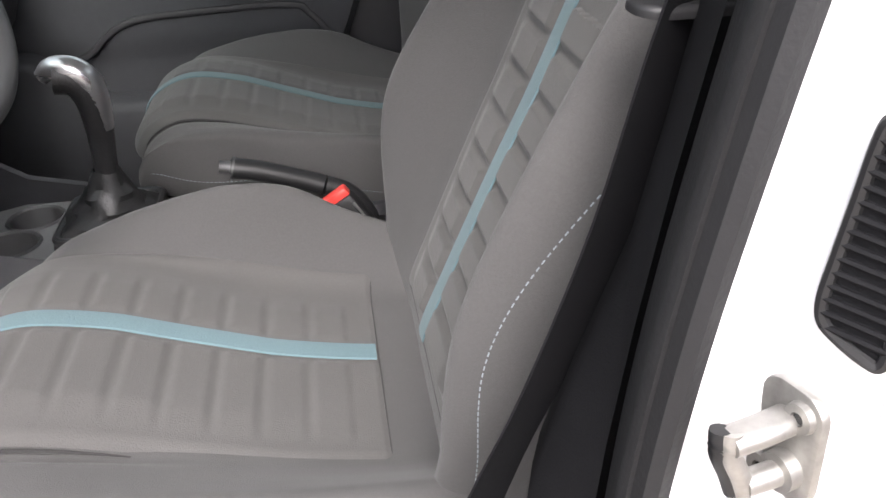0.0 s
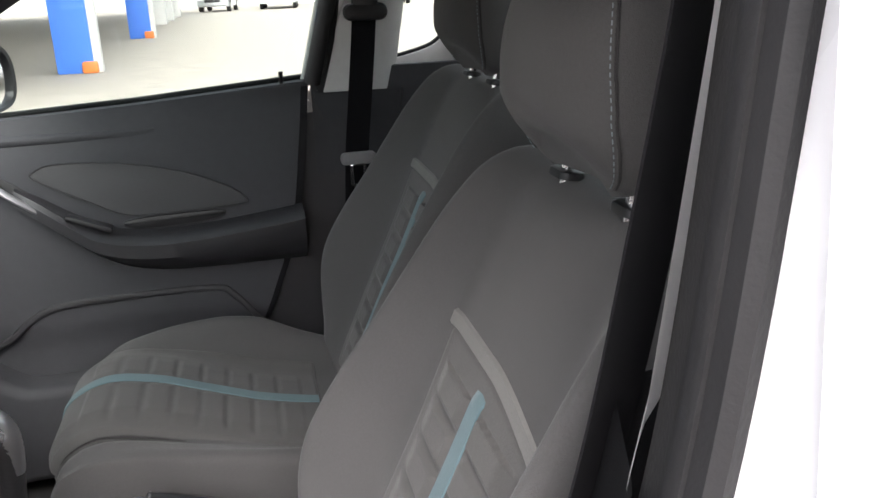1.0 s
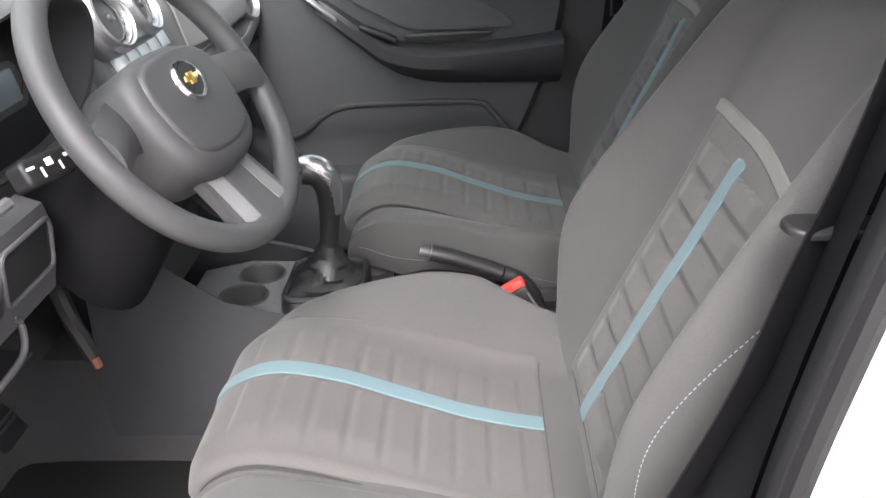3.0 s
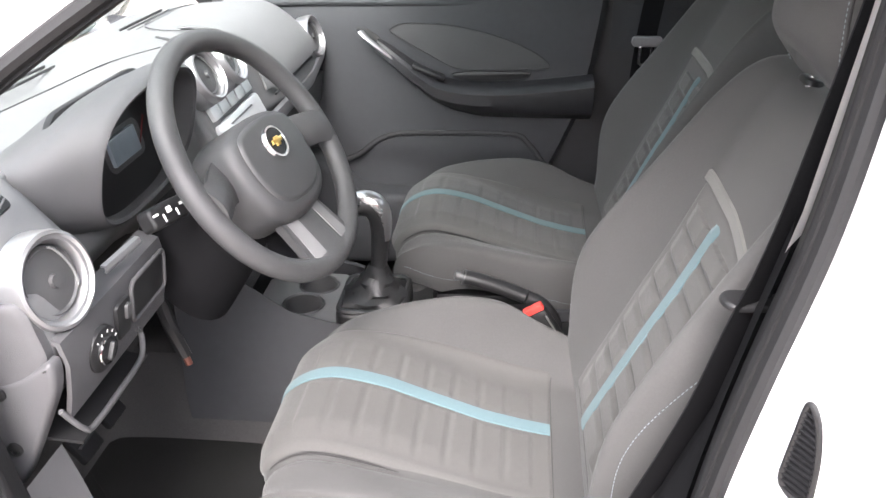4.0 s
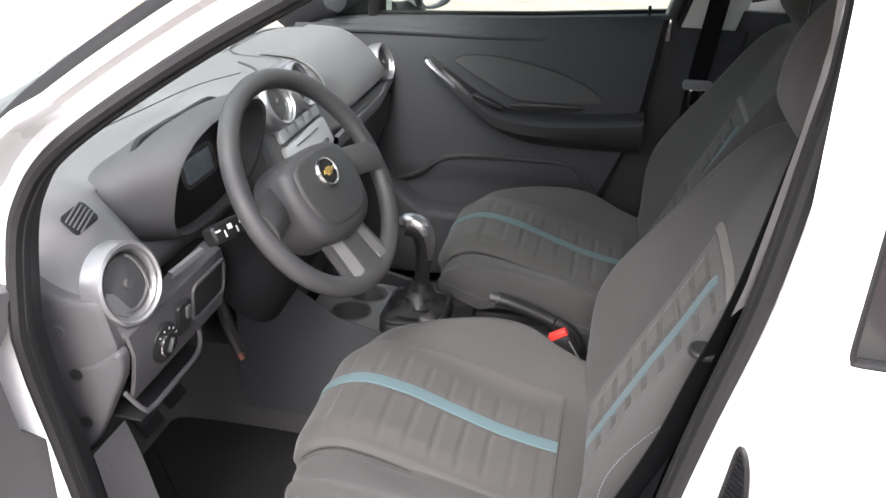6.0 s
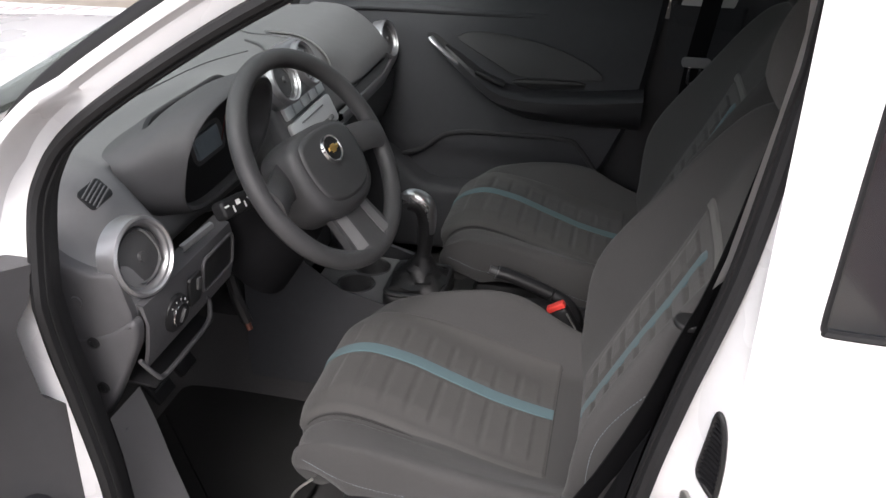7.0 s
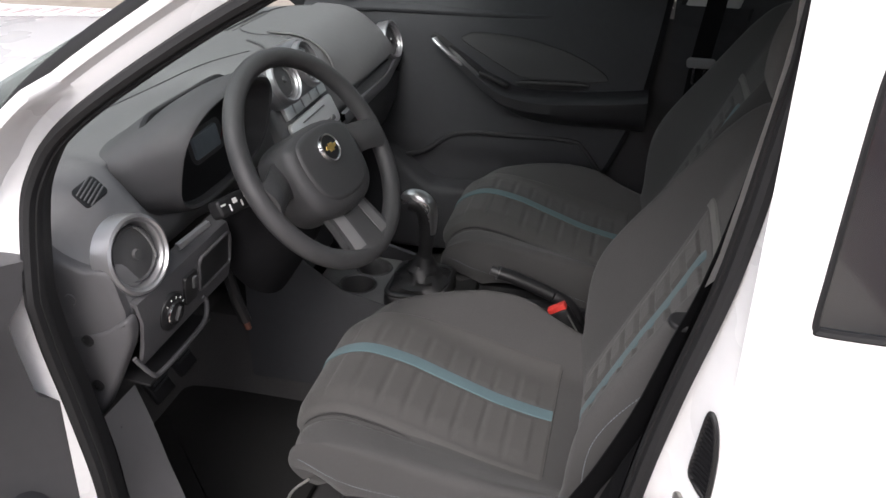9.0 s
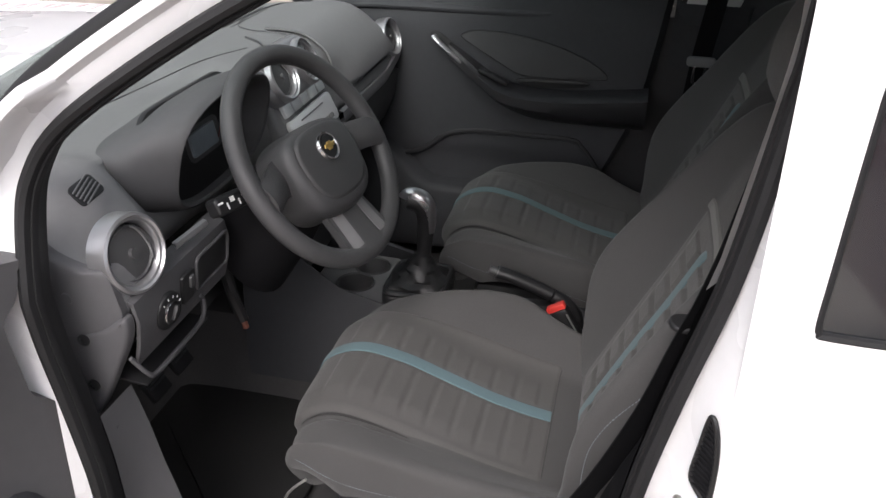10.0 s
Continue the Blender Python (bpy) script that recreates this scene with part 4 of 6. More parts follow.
for k in range(22):
    a = radians(225 - k * 270 / 21)
    dpart("dial_mark", slab(rounded(0.010, 0.0025, 0.001), 0.001, fm @ pose(0.088 + 0.048 * math.cos(a), 0.028 + 0.048 * math.sin(a), 0.0, 0, 0, math.degrees(a)), 0), DASHD if k < 16 else DIM_RED, cl)
dpart("needle", slab([(-0.01, -0.002), (0.042, -0.0006), (0.042, 0.0006), (-0.01, 0.002)], 0.002, fm @ pose(0.088, 0.028, 0.002, 0, 0, 222), 0), DIM_RED, cl)

# demister grille on the corner
gm = facing((-0.748, 0.203, 1.082), (0.50, -0.10, 0.86), (-1, 0, 0.3))
gr = dpart("demister_grille", slab(rounded(0.050, 0.034, 0.007, skew=0.25), 0.003, gm, 0.001), BLACK, None, "small slatted demister outlet")
for k in range(5):
    bm = box((0, 0, 0), (0.045, 0.0020, 0.004), 0.0008)
    bm.transform(gm @ pose(0, -0.0115 + 0.0058 * k, 0.003, 35, 0, 14))
    dpart("slat", bm, DASH, gr)

# lower panel below the vent: light switch, blank switch, open tray
rows = []
for y in np.linspace(0.150, 0.425, 14):
    w = 0.02 * math.sin((y - 0.15) / 0.275 * math.pi)
    rows.append([(-0.695 + 0.0, y, 0.955), (-0.668, y, 0.945), (-0.662, y, 0.915), (-0.668, y, 0.875 - w * 0.5), (-0.676, y, 0.842)])
dpart("lower_panel", thicken(grid(rows), 0.006), DASHL, None, "grey lower panel beside the steering column")
bm = grid([[(-0.686 + 0.015 * f + d, 0.288 + 0.070 * f, 0.964 + 0.008 * f + h) for d, h in ((0.004, 0.006), (0.010, 0.0045), (0.012, -0.001), (0.010, -0.0055))] for f in np.linspace(0, 1, 10)])
dpart("silver_blade", thicken(bm, 0.003), SILVER, None, "thin silver accent")
sm = facing((-0.662, 0.222, 0.893), (0.98, -0.1, -0.1))
ls = dpart("light_switch", lathe([(0.0001, 0.004), (0.026, 0.004), (0.029, 0.002), (0.030, -0.004)], sm, 32), BLACK, None, "round headlamp switch with a drawn glint on its edge")
dpart("switch_ring", lathe([(0.0170, 0.004), (0.0172, 0.0088), (0.0180, 0.0088), (0.0184, 0.003)], sm, 32), BLACK, ls)
dpart("switch_knob", lathe([(0.0001, 0.009), (0.014, 0.009), (0.0165, 0.007), (0.0170, 0.004)], sm, 28), BLACK, ls)
dpart("knob_bar", slab(rounded(0.024, 0.007, 0.003), 0.008, sm @ pose(0, 0, 0.007, 0, 0, 60), 0.002), BLACK, ls)
# a short chrome arc draws the glint on the black ring
arc = [sm @ Vector((0.0175 * math.cos(a), 0.0175 * math.sin(a), 0.0075)) for a in np.linspace(radians(110), radians(230), 14)]
dpart("ring_glint", tube(arc, 0.0016, 6), CHROME, ls, "glint on the ring, drawn as a bright arc")
for k in range(5):
    a = radians(20 + 28 * k)
    dpart("switch_mark", slab(rounded(0.004, 0.002, 0.0008), 0.0005, sm @ pose(0.0235 * math.cos(a), 0.0235 * math.sin(a), 0.004, 0, 0, math.degrees(a)), 0), MARK, ls)
sm2 = facing((-0.661, 0.275, 0.905), (0.98, -0.02, -0.1))
sw = dpart("switch_block", slab(rounded(0.036, 0.05, 0.006), 0.005, sm2, 0.002), BLACK, None, "black switch block")
dpart("dimmer", slab(rounded(0.012, 0.02, 0.003), 0.004, sm2 @ pose(0.006, 0.008, 0.005), 0.001), DASHD, sw)
dpart("coin_tray", slab(rounded(0.098, 0.052, 0.008), 0.002, facing((-0.664, 0.362, 0.905), (0.98, 0, -0.1)), 0.001), BLACK, None, "dark recessed coin tray")
dpart("tray_frame", tube([facing((-0.662, 0.362, 0.905), (0.98, 0, -0.1)) @ Vector((a, b, 0)) for a, b in rounded(0.104, 0.058, 0.010)], 0.003, 8, True, (1, 0, 0)), DASHL)
# open tray underneath with a grey lip
tray = [(-0.676, 0.135, 0.865), (-0.664, 0.150, 0.832), (-0.664, 0.172, 0.818), (-0.666, 0.250, 0.815), (-0.668, 0.318, 0.818), (-0.672, 0.336, 0.845), (-0.672, 0.325, 0.858)]
dpart("storage_tray", tube(curve_points(tray, 50), 0.0040, 10, squash=0.9), DASHL, None, "open storage tray under the dashboard")
bm = grid([[(-0.668 - 0.13 * f, y, 0.812 + 0.01 * f) for f in np.linspace(0, 1, 5)] for y in np.linspace(0.15, 0.335, 8)])
dpart("tray_floor", thicken(bm, 0.004), BLACK)
bm = grid([[(-0.70 - 0.10 * f, y, 0.862 + 0.0 * f) for f in np.linspace(0, 1, 3)] for y in np.linspace(0.15, 0.335, 4)])
dpart("tray_roof", thicken(bm, 0.004), BLACK)
bm = grid([[(-1.0, y, z) for z in (0.64, 0.7, 0.81, 0.88)] for y in (0.15, 0.3, 0.5, 0.72)])
dpart("under_panel", thicken(bm, 0.01), TRIMD)

# slots and joints along the top
for y0, y1, x in ((0.62, 0.80, -1.02), (1.10, 1.32, -1.0)):
    for k in range(3):
        dpart("demister_slot", box((x + 0.018 * k, (y0 + y1) / 2, 1.083), (0.004, y1 - y0, 0.005), 0.001), DASHD)
dpart("top_joint", tube(curve_points([(-0.98, 0.20, 1.078), (-0.93, 0.34, 1.090), (-0.90, 0.62, 1.092), (-0.885, 0.80, 1.091), (-0.84, 0.92, 1.091)], 40), 0.0013, 6), DASHD, None, "thin joint in the dashboard's top")
dpart("top_tray_edge", tube(curve_points([(-0.80, 0.92, 1.093), (-0.83, 0.96, 1.094), (-0.88, 1.00, 1.092)], 16), 0.003, 6), DASHD)
lid = curve_points([(-0.74, 1.06, 1.060), (-0.80, 1.05, 1.092), (-0.90, 1.06, 1.093), (-0.96, 1.14, 1.089), (-0.96, 1.34, 1.087), (-0.88, 1.42, 1.085), (-0.78, 1.43, 1.075)], 50)
dpart("lid_joint", tube(lid, 0.0013, 6), DASHD)

# ---- steering ----
wheel_at = (-0.530, 0.528, 1.038)
wheel = thing("steering_wheel", "charcoal three-spoke steering wheel with a round emblem", "steering wheel", wheel_at)
axis = Vector((math.cos(radians(32.8)) * math.cos(radians(-10.5)), math.cos(radians(32.8)) * math.sin(radians(-10.5)), math.sin(radians(32.8))))
wm = facing((0, 0, 0), axis)
rim_r = 0.181
def wpart(name, bm, mat, parent=None, label=""):
    bm.transform(wm)
    ob = mesh_object(name, bm, mat)
    ob.parent = parent or wheel
    if label:
        ob["label"] = label
    return ob
ring = [(rim_r * math.cos(a), rim_r * math.sin(a), -0.012) for a in np.linspace(0, 2 * math.pi, 97)[:-1]]
wpart("rim", tube(ring, 0.0165, 16, True, (0, 0, 1)), WHEEL, None, "charcoal moulded rubber rim")
hub = [(-0.095, 0.045), (-0.075, 0.066), (-0.03, 0.076), (0.03, 0.076), (0.075, 0.066), (0.095, 0.045), (0.100, 0.0), (0.088, -0.055), (0.055, -0.082), (0.0, -0.090), (-0.055, -0.082), (-0.088, -0.055), (-0.100, 0.0)]
hubc = curve_points(hub, 64, True)
wpart("hub", slab([(a * 0.97, b * 0.95) for a, b in hubc], 0.075, pose(0, -0.018, -0.065), 0.022, 5), WHEEL, None, "padded airbag cover")
wpart("cover_panel", slab([(a * 0.80, b * 0.76) for a, b in hubc], 0.010, pose(0, -0.012, 0.004), 0.008, 4), WHEEL)
emb = wpart("emblem", lathe([(0.0001, 0.004), (0.019, 0.004), (0.021, 0.006), (0.024, 0.006), (0.026, 0.0)], pose(0, 0.006, 0.013), 36), CHROME, None, "chrome-ringed round emblem")
wpart("emblem_field", lathe([(0.0001, 0.0055), (0.0195, 0.0055), (0.020, 0.004)], pose(0, 0.006, 0.013), 32), BLACK, emb)
wpart("emblem_bar", slab([(-0.015, -0.002), (-0.012, 0.004), (-0.005, 0.004), (-0.005, 0.007), (0.006, 0.007), (0.006, 0.004), (0.016, 0.004), (0.012, -0.003), (0.006, -0.003), (0.004, -0.007), (-0.006, -0.007), (-0.006, -0.003)], 0.003, pose(0, 0.006, 0.018), 0.001), GOLD, emb, "gold plain bar")
for a in (-6, 186):
    m = pose(0, 0, 0, 0, 0, a)
    pts = [(0.075, 0.035, -0.045), (0.11, 0.032, -0.035), (0.145, 0.026, -0.018), (0.176, 0.022, -0.012)]
    low = [(0.075, -0.025, -0.045), (0.11, -0.016, -0.035), (0.145, -0.014, -0.018), (0.176, -0.022, -0.012)]
    flip = -1 if a > 90 else 1
    rows = [[m @ Vector((p[0], flip * (p[1] * (1 - f) + q[1] * f), p[2] + 0.008 * math.sin(math.pi * f))) for f in np.linspace(0, 1, 7)] for p, q in zip(curve_points(pts, 10), curve_points(low, 10))]
    wpart("spoke", thicken(grid(rows), 0.014), WHEEL, None, "charcoal wheel spoke")
rows = []
for f in np.linspace(0, 1, 10):
    y = -0.075 - 0.104 * f
    w = 0.056 + 0.012 * f * f
    rows.append([(w * g, y + 0.004 * g * g, -0.036 + 0.022 * f + 0.006 * (1 - abs(g))) for g in np.linspace(-1, 1, 9)])
lower = wpart("lower_spoke", thicken(grid(rows), 0.014), WHEEL, None, "lower spoke with a satin insert")
for sgn in (-1, 1):
    rows = []
    for f in np.linspace(0.12, 0.86, 8):
        rows.append([(sgn * w * (0.056 + 0.012 * f * f), -0.075 - 0.104 * f, -0.0245 + 0.022 * f + 0.006 * (1 - abs(w))) for w in np.linspace(0.42, 0.86, 5)])
    wpart("spoke_insert", thicken(grid(rows), 0.004), DASH, lower, "satin grey insert")
rows = []
for f in np.linspace(0.2, 0.86, 8):
    rows.append([(w * 0.014, -0.075 - 0.104 * f, -0.0255 + 0.022 * f) for w in (-1, 0, 1)])
wpart("spoke_slot", thicken(grid(rows), 0.003), BLACK, lower)
# column shroud, stalk, key
dpart("column_shroud", capped([[tuple(Vector((-0.56, 0.52, 1.02)) - axis * d + wm @ Vector((w * math.cos(a), h * math.sin(a) - 0.02 - 0.3 * d, 0))) for a in np.linspace(0, 2 * math.pi, 29)[:-1]]
                              for d, w, h in ((0.02, 0.060, 0.055), (0.04, 0.075, 0.07), (0.10, 0.080, 0.085), (0.20, 0.085, 0.10))]), PITCH, None, "black steering column shroud")
st = dpart("light_stalk", tube([(-0.610, 0.465, 1.005), (-0.622, 0.43, 1.002), (-0.630, 0.405, 1.0)], 0.011, 12), BLACK, None, "black indicator stalk with white marks")
em = facing((-0.634, 0.382, 0.999), (0.85, -0.30, 0.45))
dpart("stalk_end", slab(rounded(0.066, 0.030, 0.008), 0.024, em @ pose(0, 0, -0.012), 0.006, 3), BLACK, st)
for k, (w, h) in enumerate(((0.010, 0.003), (0.003, 0.011), (0.009, 0.008), (0.003, 0.010), (0.008, 0.004))):
    dpart("stalk_mark", slab(rounded(w, h, 0.001), 0.0006, em @ pose(-0.024 + 0.012 * k, 0.004 * (-1) ** k, 0.012), 0), MARK, st)
dpart("wiper_stalk", tube([(-0.61, 0.60, 0.985), (-0.62, 0.66, 0.99), (-0.622, 0.70, 0.995)], 0.010, 12), BLACK)
dpart("key_tag", box((-0.616, 0.533, 0.872), (0.005, 0.013, 0.018), 0.002), MARK)
wire = dpart("hanging_wire", tube(curve_points([(-0.745, 0.51, 0.86), (-0.722, 0.505, 0.80), (-0.708, 0.50, 0.75), (-0.692, 0.50, 0.700)], 16), 0.011, 8), BLACK, None, "black wire hanging under the column")
dpart("wire_end", tube([(-0.692, 0.50, 0.700), (-0.688, 0.50, 0.684)], 0.006, 8), material("dull_orange_cap", (0.13, 0.045, 0.03), 0.6), wire, "dull orange cap")
def foot_pedal(at, label):
    p = thing("pedal", label, "pedal", at, "pedals")
    part("pedal_arm", tube(curve_points([(-0.10, 0, 0.24), (-0.06, 0, 0.12), (-0.015, 0.0, 0.02)], 12), 0.009, 8), BLACK, p)
    pad = part("pedal_pad", box((0.0, 0, 0.0), (0.014, 0.060, 0.055), 0.005, (0, -35, 0)), RUBBER, p, "ribbed rubber pad")
    for k in range(4):
        part("rib", box((0.008, 0, -0.018 + 0.012 * k), (0.004, 0.050, 0.004), 0.001, (0, -35, 0)), TRIM, pad)


foot_pedal((-0.866, 0.45, 0.556), "black clutch pedal with a ribbed rubber pad")
foot_pedal((-0.873, 0.55, 0.549), "black brake pedal with a ribbed rubber pad")

# ---- between the seats ----
console = thing("centre_console", "dark plastic floor console with two cup holders", "console", (-0.5, MID, 0.5))
def cpart(name, bm, mat, parent=None, label=""):
    bm.transform(Matrix.Translation((0.5, -MID, -0.5)))
    ob = mesh_object(name, bm, mat)
    ob.parent = parent or console
    if label:
        ob["label"] = label
    return ob
top_z = 0.575
holes = [(-0.606, 0.888, 0.040), (-0.590, 0.972, 0.038)]
# top plate with two wells
bm = bmesh.new()
outline = [Vector((x, y)) for x, y in ((-0.70, 0.80), (-0.66, 0.795), (-0.50, 0.80), (-0.395, 0.80), (-0.395, 0.955), (-0.50, 0.985), (-0.54, 1.025), (-0.62, 1.03), (-0.70, 0.99))]
edge = bm.verts
ov = [bm.verts.new((p.x, p.y, top_z)) for p in outline]
es = [bm.edges.new((ov[i], ov[(i + 1) % len(ov)])) for i in range(len(ov))]
for cx, cy, r in holes:
    hv = [bm.verts.new((cx + r * math.cos(a), cy + r * math.sin(a), top_z)) for a in np.linspace(0, 2 * math.pi, 25)[:-1]]
    es += [bm.edges.new((hv[i], hv[(i + 1) % 24])) for i in range(24)]
bmesh.ops.triangle_fill(bm, use_beauty=True, edges=es)
cpart("top_plate", bm, DASH, None, "grey console top")
for cx, cy, r in holes:
    cpart("cup_holder", lathe([(r + 0.006, 0.001), (r + 0.003, 0.004), (r, 0.001), (r * 0.96, -0.05), (r * 0.9, -0.055), (0.0001, -0.055)], pose(cx, cy, top_z), 32), DASHD, None, "round dark cup holder")
rows = [[(p.x + (0.0 if f < 1 else (-0.03 if p.x < -0.6 else 0)), p.y + (p.y - 0.9) * 0.15 * f, top_z - 0.26 * f) for p in outline] for f in (0, 0.08, 0.5, 1)]
cpart("side_walls", grid(rows, close_cols=True), TRIM, None, "slate plastic console sides")
# slanting side panel that runs up to the dashboard
rows = []
for x, z in ((-0.50, 0.60), (-0.60, 0.625), (-0.68, 0.68), (-0.74, 0.74), (-0.80, 0.78)):
    rows.append([(x, 0.775, z), (x - 0.005, 0.765, z - 0.02), (x - 0.01, 0.745, z - 0.12), (x - 0.01, 0.735, 0.45), (x, 0.73, 0.34)])
cpart("side_panel", thicken(grid(rows), 0.008), TRIM, None, "slate side panel in the footwell")
rows = [[(r[0][0], 2 * 0.90 - r[k][1], r[k][2]) for k in range(5)] for r in rows]
cpart("far_side_panel", thicken(grid(rows), 0.008), TRIM)
bm = grid([[(-0.735, y, z) for z in (0.60, 0.68, 0.76, 0.85)] for y in (0.78, 0.9, 1.03)])
cpart("console_front", thicken(bm, 0.02), DASHD)

lever = thing("gear_lever", "black gear lever with a silver-capped knob and leather gaiter", "gear lever", (-0.455, 0.885, 0.572))
fr = [(a, b) for a, b in rounded(0.125, 0.15, 0.02)]
part("gaiter_plate", slab(rounded(0.14, 0.165, 0.03), 0.034, pose(0, 0, 0), 0.012, 4), LEATHER, lever, "raised black base under the gaiter")
part("gaiter_frame", tube([(a, b, 0.036) for a, b in fr], 0.006, 8, True), LEATHER, lever, "black gaiter surround")
rows = []
for k, (f, r) in enumerate(((0, 0.062), (0.12, 0.058), (0.2, 0.050), (0.3, 0.047), (0.42, 0.038), (0.55, 0.035), (0.68, 0.026), (0.8, 0.024), (1.0, 0.017))):
    ring = []
    for j in range(32):
        a = 2 * math.pi * j / 32
        w = 1 + 0.10 * math.sin(4 * a + 2.0 * k) * (0 < k < 7)
        c = max(abs(math.cos(a)), abs(math.sin(a))) if k < 2 else 1
        ring.append((0.012 * f + r / (c ** 0.8) * math.cos(a) * w, -0.015 * f + r / (c ** 0.8) * math.sin(a) * w, 0.036 + 0.078 * f))
    rows.append(ring)
part("gaiter", grid(rows, close_cols=True), LEATHER, lever, "creased black leather gaiter")
lean = [(0.012, -0.016, 0.10), (0.018, -0.022, 0.15), (0.022, -0.030, 0.19), (0.020, -0.036, 0.225), (0.008, -0.040, 0.246), (-0.012, -0.042, 0.252)]
part("stick", tube(curve_points(lean, 26), lambda f: 0.015 + 0.008 * f, 16), LEATHER, lever, "black leather-wrapped stick")
top = [(0.030, -0.031, 0.175), (0.029, -0.037, 0.225), (0.016, -0.041, 0.252), (-0.010, -0.044, 0.262), (-0.028, -0.044, 0.252)]
part("knob_cap", tube(curve_points(top, 26), lambda f: 0.010 + 0.009 * math.sin(math.pi * min(1, f * 1.05)), 16), SATIN, lever, "satin silver cap on the knob")

brake = thing("handbrake", "black handbrake lever with a ribbed grip between the seats", "handbrake", (-0.14, 0.845, 0.52))
part("grip", tube(curve_points([(-0.135, -0.003, 0.158), (-0.10, -0.002, 0.150), (-0.04, 0, 0.128), (-0.015, 0, 0.118)], 16), 0.0155, 14, squash=0.9), BLACK, brake, "dark moulded grip")
part("button", tube([(-0.150, -0.004, 0.162), (-0.134, -0.003, 0.158)], 0.009, 12), DASHD, brake)
part("collar", tube([(-0.134, -0.003, 0.158), (-0.131, -0.003, 0.157)], 0.0160, 14), DASHD, brake, "thin collar")
part("lever_arm", tube(curve_points([(-0.012, 0, 0.117), (0.02, 0, 0.10), (0.045, 0, 0.06), (0.05, 0, 0.0)], 12), 0.014, 10), BLACK, brake)
part("boot", box((0.03, 0, 0.0), (0.16, 0.09, 0.10), 0.025), BLACK, brake)
buckle = thing("belt_buckle", "black seat belt buckle with a red release button", "buckle", (-0.098, 0.785, 0.556))
part("body", box((-0.018, 0, 0.050), (0.046, 0.030, 0.085), 0.008, (0, -32, 0)), BLACK, buckle)
part("release_button", box((-0.041, 0.0, 0.088), (0.040, 0.020, 0.016), 0.004, (0, -32, 0)), RED, buckle, "bright red button")
part("edge_strip", tube([(-0.018, -0.016, 0.085), (0.012, -0.016, 0.035)], 0.0018, 6), STEEL, buckle)
part("stalk", tube([(0.02, 0, 0.01), (0.035, 0, -0.07)], 0.009, 8), BLACK, buckle)

# ---- floor mats ----
mat_o = [(-1.02, 0.22), (-0.62, 0.20), (-0.58, 0.24), (-0.56, 0.62), (-0.62, 0.70), (-0.95, 0.70), (-1.04, 0.62)]
floor_mat = mesh_object("floor_mat", slab(curve_points(mat_o, 50, True), 0.010, pose(0, 0, 0.352), 0.003), MAT)
tagged(floor_mat, "black carpet mat in the driver's footwell", "floor mat")


# ---- belts ----
def seat_belt(strap_pts, width, label):
    b = thing("seat_belt", label, "seat belt", strap_pts[0], "seat belts")
    inv = Matrix.Translation(-Vector(strap_pts[0]))
    pts = curve_points(strap_pts, 40)
    bm = sweep(pts, [(-width / 2, 0), (-width / 4, 0.001), (width / 4, 0.001), (width / 2, 0)], up=(0, 1, 0.05))
    bm = thicken(bm, 0.0016)
    bm.transform(inv)
    part("strap", bm, STRAP, b, "black webbing")
    return b, inv


# driver's belt: from the pillar's ring down to the sill, turning flat on its way
b = thing("seat_belt", "black seat belt hanging beside the driver's seat", "seat belt", (0.16, 0.14, 1.345), "seat belts")
inv = Matrix.Translation((-0.16, -0.14, -1.345))
run = curve_points([(0.126, 0.168, 1.335), (0.121, 0.168, 1.30), (0.105, 0.168, 1.21), (0.090, 0.170, 1.125), (0.075, 0.171, 1.06), (0.057, 0.172, 1.0), (0.028, 0.168, 0.90), (-0.014, 0.162, 0.795), (-0.050, 0.158, 0.72), (-0.092, 0.158, 0.60), (-0.122, 0.160, 0.46)], 50)
rows = []
for c in run:
    w = np.array((0.84, 0.53, 0.12))
    w /= np.linalg.norm(w)
    rows.append([c + w * 0.050 * e for e in (-0.5, -0.25, 0.25, 0.5)])
bm = thicken(grid(rows), 0.0016)
bm.transform(inv)
part("strap", bm, STRAP, b, "black webbing")
bm = slab(rounded(0.080, 0.034, 0.015), 0.007, pose(0.072, 0.182, 1.012, 4, 3, 8), 0.004, 3)
bm.transform(inv)
part("belt_stop", bm, BLACK, b, "black belt guide")
# lower stitched part of the belt's anchor
bm = lathe([(0.0001, 0.008), (0.009, 0.008), (0.012, 0.003), (0.013, 0.0)], facing((-0.03, 0.165, 0.60), (0, -1, 0)), 18)
bm.transform(inv)
part("anchor_bolt", bm, STEEL, b)
bm = lathe([(0.0001, 0.012), (0.010, 0.012), (0.015, 0.006), (0.017, 0.0), (0.017, -0.01)], facing((0.132, 0.176, 1.335), (-0.3, 1, 0.0)), 24)
bm.transform(inv)
part("pillar_ring", bm, BLACK, b, "black belt ring on the pillar")
